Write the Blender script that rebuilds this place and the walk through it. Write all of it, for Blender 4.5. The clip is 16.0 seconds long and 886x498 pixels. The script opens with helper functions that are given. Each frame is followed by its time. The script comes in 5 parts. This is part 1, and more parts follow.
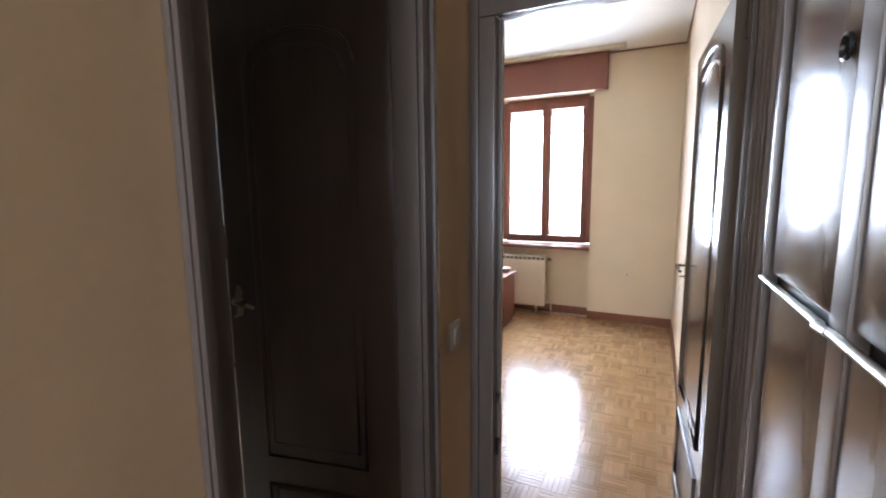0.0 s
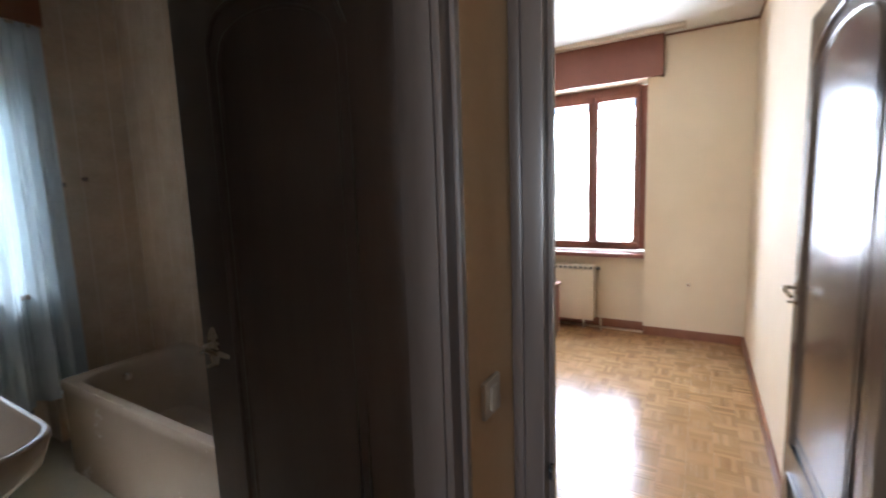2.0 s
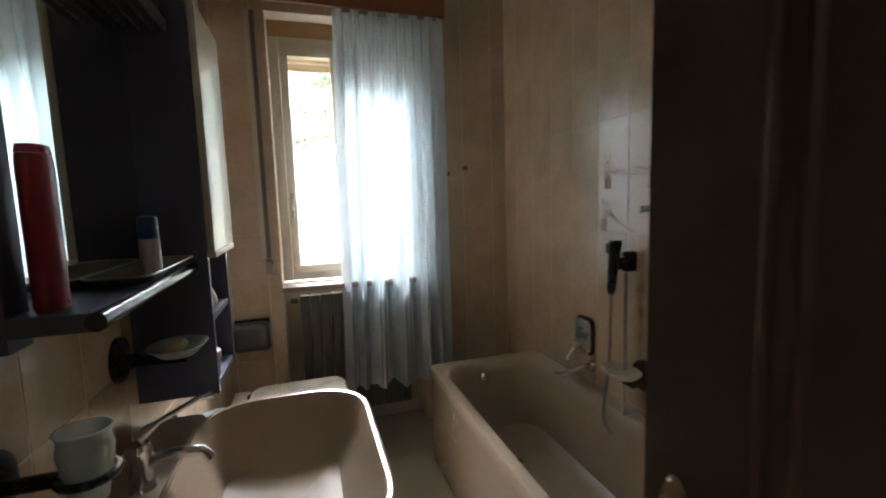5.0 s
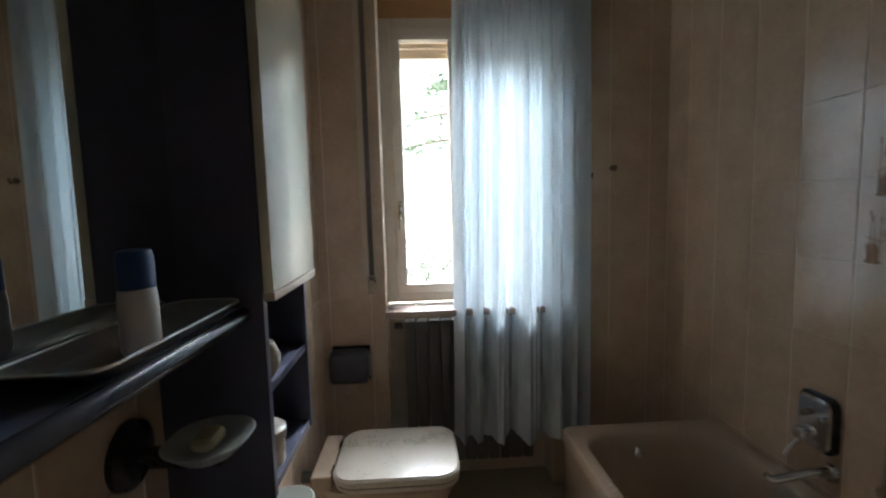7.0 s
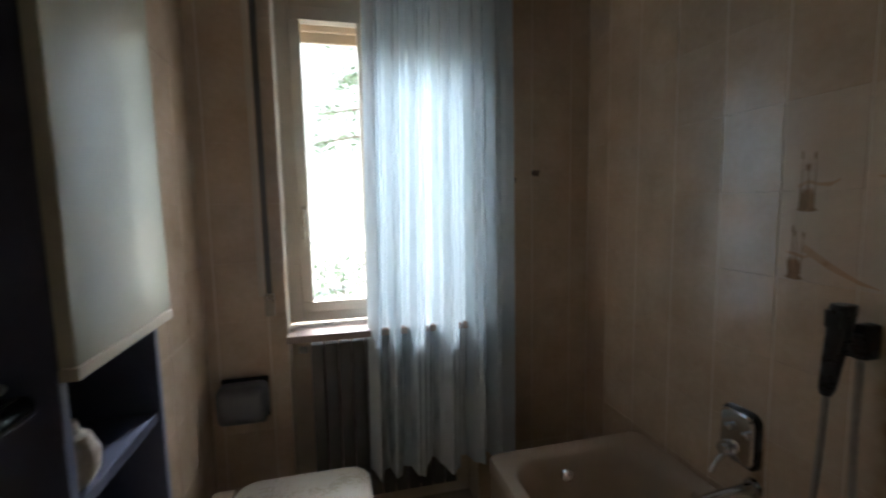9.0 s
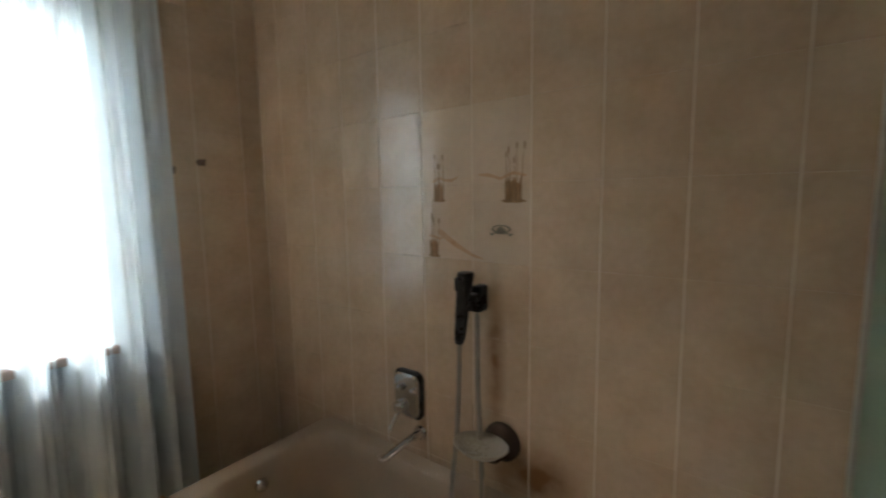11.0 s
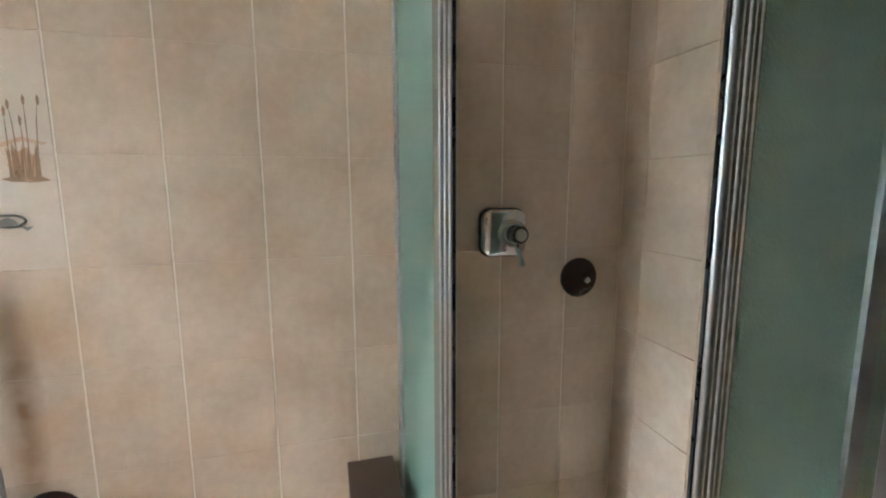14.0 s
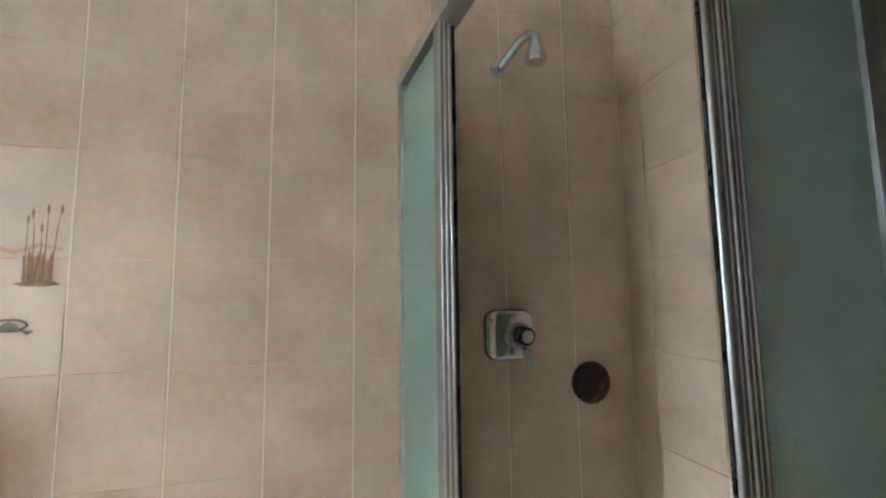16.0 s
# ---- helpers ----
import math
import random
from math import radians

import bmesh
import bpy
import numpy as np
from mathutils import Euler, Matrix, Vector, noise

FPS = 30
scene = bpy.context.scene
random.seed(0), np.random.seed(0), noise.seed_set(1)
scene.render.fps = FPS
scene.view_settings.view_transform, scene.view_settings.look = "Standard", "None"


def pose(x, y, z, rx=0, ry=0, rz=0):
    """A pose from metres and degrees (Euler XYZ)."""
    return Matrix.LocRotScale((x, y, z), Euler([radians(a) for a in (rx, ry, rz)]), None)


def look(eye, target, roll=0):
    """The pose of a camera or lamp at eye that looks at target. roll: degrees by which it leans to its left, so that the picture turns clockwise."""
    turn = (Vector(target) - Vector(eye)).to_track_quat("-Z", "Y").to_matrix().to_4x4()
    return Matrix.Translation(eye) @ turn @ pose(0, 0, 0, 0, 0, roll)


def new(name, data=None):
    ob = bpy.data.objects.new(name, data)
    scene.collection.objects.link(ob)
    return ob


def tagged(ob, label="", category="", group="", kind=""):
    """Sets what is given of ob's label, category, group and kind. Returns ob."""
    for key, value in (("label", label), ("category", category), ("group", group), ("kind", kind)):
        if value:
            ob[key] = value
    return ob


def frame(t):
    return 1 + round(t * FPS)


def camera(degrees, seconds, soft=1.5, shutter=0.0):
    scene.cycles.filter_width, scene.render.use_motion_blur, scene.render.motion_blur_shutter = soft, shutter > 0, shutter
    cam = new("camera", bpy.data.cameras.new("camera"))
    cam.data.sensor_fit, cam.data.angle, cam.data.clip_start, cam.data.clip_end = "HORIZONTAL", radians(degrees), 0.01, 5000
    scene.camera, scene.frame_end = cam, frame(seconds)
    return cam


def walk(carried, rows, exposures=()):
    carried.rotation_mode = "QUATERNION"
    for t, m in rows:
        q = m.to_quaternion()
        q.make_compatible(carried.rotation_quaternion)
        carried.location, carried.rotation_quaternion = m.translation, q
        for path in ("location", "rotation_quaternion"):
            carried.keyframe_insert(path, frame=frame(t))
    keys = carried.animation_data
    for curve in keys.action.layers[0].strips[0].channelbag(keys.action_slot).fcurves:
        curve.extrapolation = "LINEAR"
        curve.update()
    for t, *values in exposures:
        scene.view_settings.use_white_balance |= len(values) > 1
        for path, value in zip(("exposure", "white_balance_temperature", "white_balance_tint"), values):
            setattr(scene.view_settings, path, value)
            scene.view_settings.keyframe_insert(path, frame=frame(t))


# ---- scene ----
cam = camera(90.7, 16.0, soft=2.0, shutter=0.5)
PATH = [
    (0, (-1.862, -3.508, 1.409), (-0.076, -2.649, 1.141), -0.6),
    (0.5, (-1.788, -3.501, 1.416), (-0.007, -2.629, 1.155), -1.2),
    (1, (-1.709, -3.462, 1.407), (0.07, -2.585, 1.154), -1.5),
    (1.5, (-1.616, -3.401, 1.417), (0.161, -2.519, 1.162), -1.6),
    (2, (-1.526, -3.366, 1.419), (0.181, -2.352, 1.172), -2.0),
    (2.5, (-1.472, -3.33, 1.419), (0.009, -2.006, 1.184), -2.8),
    (3, (-1.457, -3.239, 1.412), (-0.27, -1.646, 1.185), -2.8),
    (3.5, (-1.421, -3.115, 1.411), (-0.441, -1.385, 1.192), -2.6),
    (3.7, (-1.398, -3.061, 1.401), (-0.445, -1.316, 1.183), -2.3),
    (4.5, (-1.30, -2.80, 1.398), (-0.55, -0.96, 1.18), -2.0),
    (5.2, (-1.23, -2.59, 1.39), (-0.70, -0.67, 1.17), -1.7),
    (6, (-1.178, -2.36, 1.388), (-0.88, -0.394, 1.177), -1.6),
    (6.5, (-1.164, -2.249, 1.407), (-0.982, -0.267, 1.207), -1.6),
    (7, (-1.217, -2.141, 1.419), (-1.114, -0.152, 1.233), -1.5),
    (7.5, (-1.247, -2.046, 1.452), (-1.193, -0.056, 1.263), -1.4),
    (8, (-1.225, -2.005, 1.46), (-1.182, -0.014, 1.27), -1.3),
    (9.2, (-1.18, -1.915, 1.457), (-0.56, -0.01, 1.245), -1.1),
    (10.5, (-1.15, -1.884, 1.452), (0.234, -0.46, 1.212), -0.8),
    (11, (-1.135, -1.919, 1.435), (0.453, -0.726, 1.2), -0.9),
    (11.5, (-1.125, -1.941, 1.434), (0.634, -1.022, 1.182), -0.9),
    (12, (-1.122, -1.955, 1.427), (0.78, -1.396, 1.166), -0.8),
    (12.5, (-1.112, -1.962, 1.414), (0.859, -1.779, 1.132), -0.5),
    (13, (-1.098, -1.955, 1.41), (0.871, -2.157, 1.118), -0.1),
    (13.5, (-1.08, -1.916, 1.403), (0.842, -2.388, 1.115), 0.1),
    (14, (-1.081, -1.904, 1.404), (0.832, -2.413, 1.123), -0.2),
    (14.5, (-1.079, -1.913, 1.398), (0.841, -2.409, 1.14), -0.5),
    (15, (-1.077, -1.904, 1.381), (0.854, -2.414, 1.265), -0.9),
    (15.5, (-1.077, -1.908, 1.39), (0.859, -2.405, 1.449), -0.8),
    (16, (-1.077, -1.911, 1.387), (0.851, -2.399, 1.597), -0.8),
]
EXPOSURES = [(0.0, 2.3, 5450, 10), (2.5, 2.5, 5600, 10), (3.7, 2.7, 6300, 10), (5.8, 2.55, 6200, 10), (6.5, 2.3, 6050, 10), (7.5, 2.0, 5800, 10), (8.2, 1.9, 5800, 10),
             (10.5, 2.3, 6400, 10), (11.0, 3.0, 6500, 10), (11.5, 3.45, 6400, 10), (12.0, 4.15, 5800, 8), (12.5, 4.4, 5450, 8), (13.5, 4.78, 5350, 8), (16.0, 4.75, 5350, 8)]
walk(cam, [(t, look(e, g, r)) for t, e, g, r in PATH], EXPOSURES)

# ---- world, sun, window light, added hall fill lamp ----
world = bpy.data.worlds.new("world")
scene.world = world
world.use_nodes = True
wn = world.node_tree.nodes
sky = wn.new("ShaderNodeTexSky")
sky.sky_type = "NISHITA"
sky.sun_disc = False
sky.dust_density = 1.5
sky.sun_elevation = radians(48)
sky.sun_rotation = radians(215)
wn["Background"].inputs[1].default_value = 0.15
world.node_tree.links.new(sky.outputs[0], wn["Background"].inputs[0])
sun = new("sun", bpy.data.lights.new("sun", "SUN"))
sun.data.energy = 5.0
sun.data.angle = radians(0.5)
sun.data.color = (1.0, 0.95, 0.86)
sun.matrix_world = look((0, 0, 30), (0 + 20 * math.sin(radians(35)), 20 * math.cos(radians(35)), 30 - 22))


def area_lamp(name, eye, target, w, h, watts, color):
    d = bpy.data.lights.new(name, "AREA")
    d.shape, d.size, d.size_y, d.energy, d.color = "RECTANGLE", w, h, watts, color
    d.spread = radians(170)
    ob = new(name, d)
    ob.matrix_world = look(eye, target)
    return ob


area_lamp("bath_sky_light", (-1.05, 2.4, 3.62), (-1.0, -1.2, 1.3), 2.6, 1.1, 140, (0.95, 0.98, 1.0))
area_lamp("bedroom_window_light", (3.55, -2.35, 1.55), (0.5, -2.6, 1.1), 0.86, 1.4, 22, (0.97, 0.98, 1.0))
# Unseen fill lamp added to brighten the hall; no known source there.
area_lamp("hall_fill_light", (-4.1, -3.3, 1.7), (-2.0, -3.25, 1.4), 0.6, 1.2, 9, (1.0, 0.98, 0.95))


# ---- materials ----
def mat(name, c1, c2=None, rough=0.5, metal=0.0, scale=6.0, fine=90.0, stretch=(1, 1, 1), bump=0.1, coat=0.0,
        rand=0.0, rough_var=0.1, contrast=0.5, spec=0.5):
    """Two-scale mottled surface: large soft patches, fine grain, fine relief, uneven gloss."""
    m = bpy.data.materials.new(name)
    m.use_nodes = True
    nt = m.node_tree
    n, l = nt.nodes, nt.links
    b = n["Principled BSDF"]
    c2 = c2 or tuple(v * 0.82 for v in c1)
    geo = n.new("ShaderNodeNewGeometry")
    mp = n.new("ShaderNodeMapping")
    mp.inputs["Scale"].default_value = stretch
    l.new(geo.outputs["Position"], mp.inputs["Vector"])
    big = n.new("ShaderNodeTexNoise")
    big.inputs["Scale"].default_value = scale
    big.inputs["Detail"].default_value = 4
    small = n.new("ShaderNodeTexNoise")
    small.inputs["Scale"].default_value = fine
    small.inputs["Detail"].default_value = 3
    l.new(mp.outputs[0], big.inputs["Vector"])
    l.new(mp.outputs[0], small.inputs["Vector"])
    mix = n.new("ShaderNodeMix")
    mix.data_type = "FLOAT"
    mix.inputs[0].default_value = 0.3
    l.new(big.outputs[0], mix.inputs[2])
    l.new(small.outputs[0], mix.inputs[3])
    ramp = n.new("ShaderNodeValToRGB")
    ramp.color_ramp.elements[0].position = 0.5 - contrast * 0.4
    ramp.color_ramp.elements[1].position = 0.5 + contrast * 0.4
    ramp.color_ramp.elements[0].color = (*c2, 1)
    ramp.color_ramp.elements[1].color = (*c1, 1)
    l.new(mix.outputs[0], ramp.inputs[0])
    col = ramp.outputs[0]
    if rand:
        info = n.new("ShaderNodeObjectInfo")
        rr = n.new("ShaderNodeMapRange")
        rr.inputs[3].default_value = 1 - rand
        rr.inputs[4].default_value = 1 + rand
        l.new(info.outputs["Random"], rr.inputs[0])
        hsv = n.new("ShaderNodeHueSaturation")
        l.new(rr.outputs[0], hsv.inputs["Value"])
        l.new(col, hsv.inputs["Color"])
        col = hsv.outputs[0]
    l.new(col, b.inputs["Base Color"])
    rv = n.new("ShaderNodeMapRange")
    rv.inputs[3].default_value = max(0.02, rough - rough_var)
    rv.inputs[4].default_value = min(1, rough + rough_var)
    l.new(mix.outputs[0], rv.inputs[0])
    l.new(rv.outputs[0], b.inputs["Roughness"])
    b.inputs["Metallic"].default_value = metal
    b.inputs["Coat Weight"].default_value = coat
    b.inputs["Coat Roughness"].default_value = 0.12
    b.inputs["Specular IOR Level"].default_value = spec
    if bump:
        bp = n.new("ShaderNodeBump")
        bp.inputs["Strength"].default_value = bump
        bp.inputs["Distance"].default_value = 0.004
        l.new(small.outputs[0], bp.inputs["Height"])
        l.new(bp.outputs[0], b.inputs["Normal"])
    return m


def rust_stains(m, spots):
    """Soft brown water stains with ragged edges: each spot is (y, z, half width, half height, strength)."""
    n, l = m.node_tree.nodes, m.node_tree.links
    b = n["Principled BSDF"]
    col = b.inputs["Base Color"].links[0].from_socket
    geo = n.new("ShaderNodeNewGeometry")
    rag = n.new("ShaderNodeTexNoise")
    rag.inputs["Scale"].default_value = 14
    l.new(geo.outputs["Position"], rag.inputs["Vector"])
    for y, z, ry, rz, k in spots:
        mp = n.new("ShaderNodeMapping")
        mp.inputs["Location"].default_value = (0, -y / ry, -z / rz)
        mp.inputs["Scale"].default_value = (3.0, 1 / ry, 1 / rz)
        l.new(geo.outputs["Position"], mp.inputs["Vector"])
        g = n.new("ShaderNodeTexGradient")
        g.gradient_type = "SPHERICAL"
        l.new(mp.outputs[0], g.inputs["Vector"])
        mul = n.new("ShaderNodeMath")
        mul.operation = "MULTIPLY"
        l.new(g.outputs["Fac"], mul.inputs[0])
        l.new(rag.outputs[0], mul.inputs[1])
        amt = n.new("ShaderNodeMath")
        amt.operation = "MULTIPLY"
        amt.use_clamp = True
        amt.inputs[1].default_value = k
        l.new(mul.outputs[0], amt.inputs[0])
        mix = n.new("ShaderNodeMix")
        mix.data_type = "RGBA"
        l.new(amt.outputs[0], mix.inputs[0])
        l.new(col, mix.inputs[6])
        mix.inputs[7].default_value = (0.27, 0.15, 0.075, 1)
        col = mix.outputs[2]
    l.new(col, b.inputs["Base Color"])


PLASTER = mat("plaster_cream", (0.72, 0.61, 0.46), (0.66, 0.55, 0.40), 0.8, scale=2.2, fine=140, bump=0.15)
PLASTER_HALL = mat("plaster_tan", (0.64, 0.46, 0.275), (0.57, 0.40, 0.225), 0.75, scale=2.0, fine=60, bump=0.06)
CEIL = mat("ceiling_white", (0.80, 0.79, 0.75), (0.75, 0.74, 0.70), 0.9, scale=1.5, fine=110, bump=0.1)
WOOD = mat("dark_walnut", (0.118, 0.094, 0.080), (0.084, 0.066, 0.056), 0.34, scale=3, fine=60, stretch=(6, 6, 0.5), bump=0.05, coat=0.3)
PANEL = mat("wardrobe_panel", (0.115, 0.085, 0.06), (0.08, 0.058, 0.042), 0.22, scale=3, fine=60, stretch=(5, 5, 0.5), bump=0.02, coat=0.15, rough_var=0.04, spec=0.4)
REDWOOD = mat("red_brown_window_wood", (0.22, 0.075, 0.045), (0.15, 0.05, 0.03), 0.45, scale=4, fine=60, stretch=(4, 4, 0.6), bump=0.06)
VALANCE = mat("red_brown_valance", (0.30, 0.115, 0.06), (0.22, 0.08, 0.04), 0.55, scale=3, fine=50, stretch=(1, 1, 4), bump=0.06)
VALANCE_BED = mat("mauve_brown_valance", (0.27, 0.11, 0.08), (0.22, 0.085, 0.06), 0.55, scale=3, fine=50, bump=0.06)
TILE = mat("beige_glazed_tile", (0.72, 0.57, 0.425), (0.55, 0.405, 0.275), 0.17, scale=7, fine=45, bump=0.015, rand=0.018, rough_var=0.05, contrast=0.56, spec=0.8, coat=0.3)
rust_stains(TILE, ((-1.262, 0.93, 0.045, 0.32, 2.0), (-1.40, 0.60, 0.16, 0.13, 2.2), (-1.30, 0.58, 0.07, 0.15, 1.2), (-0.97, 0.60, 0.04, 0.12, 1.2)))
GROUT = mat("grout", (0.80, 0.71, 0.59), (0.70, 0.60, 0.48), 0.9, scale=10, fine=150, bump=0.2)
CERAMIC = mat("beige_ceramic", (0.50, 0.395, 0.295), (0.46, 0.36, 0.265), 0.26, scale=4, fine=60, bump=0.0, coat=0.2, rough_var=0.05)
WHITE_PLASTIC = mat("cream_plastic", (0.50, 0.45, 0.365), (0.45, 0.40, 0.32), 0.28, scale=6, fine=90, bump=0.0, rough_var=0.05)
BATHFLOOR = mat("bath_floor_stone", (0.60, 0.52, 0.38), (0.48, 0.40, 0.28), 0.35, scale=5, fine=70, bump=0.05)
NAVY = mat("navy_lacquer", (0.105, 0.112, 0.165), (0.085, 0.091, 0.138), 0.38, scale=5, fine=90, bump=0.03)
LACQUER = mat("pale_lacquer", (0.66, 0.64, 0.50), (0.62, 0.60, 0.46), 0.26, scale=3, fine=60, bump=0.0, coat=0.2, rough_var=0.04)
CHROME = mat("chrome", (0.75, 0.76, 0.78), (0.68, 0.69, 0.71), 0.12, 1.0, scale=20, fine=200, bump=0.0, rough_var=0.05)
ALU = mat("aluminium", (0.66, 0.66, 0.64), (0.58, 0.58, 0.56), 0.36, 1.0, scale=3, fine=120, stretch=(4, 4, 0.4), bump=0.0)
POSTMETAL = mat("dark_anodised_post", (0.40, 0.37, 0.29), (0.33, 0.30, 0.23), 0.38, 0.75, scale=3, fine=120, stretch=(4, 4, 0.4), bump=0.0)
SHELFEDGE = mat("dark_shelf_edge", (0.05, 0.052, 0.065), (0.04, 0.042, 0.052), 0.2, scale=6, fine=90, bump=0.0)
TRAYGREY = mat("smoky_tray", (0.42, 0.42, 0.40), (0.35, 0.35, 0.33), 0.15, scale=8, fine=90, bump=0.0)
BRASSY = mat("aged_metal", (0.46, 0.40, 0.31), (0.35, 0.30, 0.23), 0.28, 1.0, scale=20, fine=120, bump=0.02)
BLACK = mat("black_plastic", (0.016, 0.015, 0.016), (0.010, 0.010, 0.010), 0.28, scale=20, fine=150, bump=0.02)
HOLDERGREY = mat("dark_grey_plastic", (0.10, 0.10, 0.11), (0.075, 0.075, 0.085), 0.3, scale=20, fine=150, bump=0.02)
DARKBROWN = mat("dark_brown_plastic", (0.045, 0.022, 0.015), (0.03, 0.015, 0.011), 0.25, scale=20, fine=150, bump=0.02)
WINWHITE = mat("painted_window_frame", (0.66, 0.58, 0.46), (0.58, 0.50, 0.39), 0.45, scale=5, fine=80, bump=0.06)
MARBLE = mat("sill_stone", (0.42, 0.33, 0.28), (0.34, 0.26, 0.22), 0.3, scale=9, fine=60, bump=0.02)
RADGREY = mat("radiator_grey", (0.17, 0.16, 0.15), (0.13, 0.12, 0.11), 0.5, scale=6, fine=90, bump=0.04)
RADWHITE = mat("radiator_cream", (0.70, 0.62, 0.50), (0.64, 0.56, 0.44), 0.45, scale=6, fine=90, bump=0.03)
REED = mat("painted_reed_brown", (0.33, 0.20, 0.10), (0.23, 0.13, 0.06), 0.3, scale=40, fine=200, bump=0.0)
REEDWASH = mat("painted_wash_tan", (0.50, 0.29, 0.15), (0.40, 0.22, 0.11), 0.3, scale=30, fine=150, bump=0.0)
REEDPALE = mat("painted_wash_pale", (0.58, 0.39, 0.25), (0.50, 0.31, 0.18), 0.3, scale=30, fine=150, bump=0.0)
BIRDGREY = mat("painted_grey", (0.27, 0.25, 0.20), (0.20, 0.18, 0.14), 0.3, scale=40, fine=200, bump=0.0)
DECOTILE = mat("pale_decor_tile", (0.715, 0.59, 0.46), (0.63, 0.50, 0.375), 0.17, scale=7, fine=45, bump=0.015, rand=0.04, rough_var=0.05, spec=0.8, coat=0.3)
LEDGE = mat("brown_ledge_tile", (0.16, 0.095, 0.065), (0.12, 0.07, 0.048), 0.35, scale=9, fine=90, bump=0.05)
BLUE = mat("blue_cap", (0.035, 0.10, 0.28), (0.03, 0.085, 0.24), 0.35, scale=20, fine=100, bump=0.0)
WHITEBOTTLE = mat("white_bottle", (0.72, 0.70, 0.68), (0.66, 0.64, 0.62), 0.35, scale=20, fine=100, bump=0.0)
SOAP = mat("pale_yellow_soap", (0.62, 0.55, 0.33), (0.54, 0.47, 0.27), 0.45, scale=30, fine=120, bump=0.05)
RED = mat("dark_red_bottle", (0.33, 0.035, 0.06), (0.27, 0.03, 0.05), 0.3, scale=20, fine=100, bump=0.0)
HOSE = mat("ribbed_hose", (0.36, 0.32, 0.27), (0.28, 0.25, 0.21), 0.4, 0.3, scale=30, fine=200, bump=0.0)
OAK = mat("orange_oak_board", (0.50, 0.27, 0.11), (0.42, 0.21, 0.085), 0.5, scale=4, fine=60, stretch=(1, 4, 4), bump=0.05)
BASEB = mat("baseboard_wood", (0.25, 0.10, 0.05), (0.18, 0.07, 0.036), 0.4, scale=4, fine=60, stretch=(2, 2, 2), bump=0.05)
PARQ = mat("oak_parquet", (0.44, 0.275, 0.13), (0.33, 0.19, 0.085), 0.20, scale=5, fine=120, stretch=(1, 1, 1), bump=0.02, rand=0.22, rough_var=0.06, coat=0.2)
LEAF = mat("conifer_green", (0.12, 0.17, 0.09), (0.08, 0.12, 0.06), 0.6, scale=3, fine=20, bump=0.2)
BARK = mat("bark", (0.14, 0.10, 0.07), (0.08, 0.06, 0.04), 0.9, scale=6, fine=60, bump=0.5)
# Ground colour made pale to stand in for the glare outdoors.
YARD = mat("pale_glare_ground", (0.52, 0.50, 0.43), (0.42, 0.42, 0.33), 0.9, scale=0.6, fine=12, bump=0.3)
SHUTTER = mat("shutter_slat", (0.56, 0.44, 0.30), (0.48, 0.37, 0.25), 0.5, scale=4, fine=80, bump=0.05)


def glass(name, tint=(1, 1, 1), rough=0.0, trans=1.0):
    m = bpy.data.materials.new(name)
    m.use_nodes = True
    b = m.node_tree.nodes["Principled BSDF"]
    b.inputs["Base Color"].default_value = (*tint, 1)
    b.inputs["Transmission Weight"].default_value = trans
    b.inputs["Roughness"].default_value = rough
    b.inputs["IOR"].default_value = 1.45
    return m


PANE = glass("window_pane")
DISHGLASS = glass("frosted_dish_glass", (0.85, 0.92, 0.88), 0.35, 0.75)


def frosted():
    """Green hammered shower glass: uneven relief, part clear, part milky."""
    m = bpy.data.materials.new("green_frosted_glass")
    m.use_nodes = True
    n, l = m.node_tree.nodes, m.node_tree.links
    b = n["Principled BSDF"]
    b.inputs["Base Color"].default_value = (0.47, 0.62, 0.48, 1)
    b.inputs["Transmission Weight"].default_value = 0.6
    b.inputs["Roughness"].default_value = 0.5
    b.inputs["IOR"].default_value = 1.3
    tx = n.new("ShaderNodeTexVoronoi")
    tx.inputs["Scale"].default_value = 160
    geo = n.new("ShaderNodeNewGeometry")
    l.new(geo.outputs["Position"], tx.inputs["Vector"])
    bp = n.new("ShaderNodeBump")
    bp.inputs["Strength"].default_value = 0.25
    bp.inputs["Distance"].default_value = 0.003
    l.new(tx.outputs[0], bp.inputs["Height"])
    l.new(bp.outputs[0], b.inputs["Normal"])
    return m


FROST = frosted()


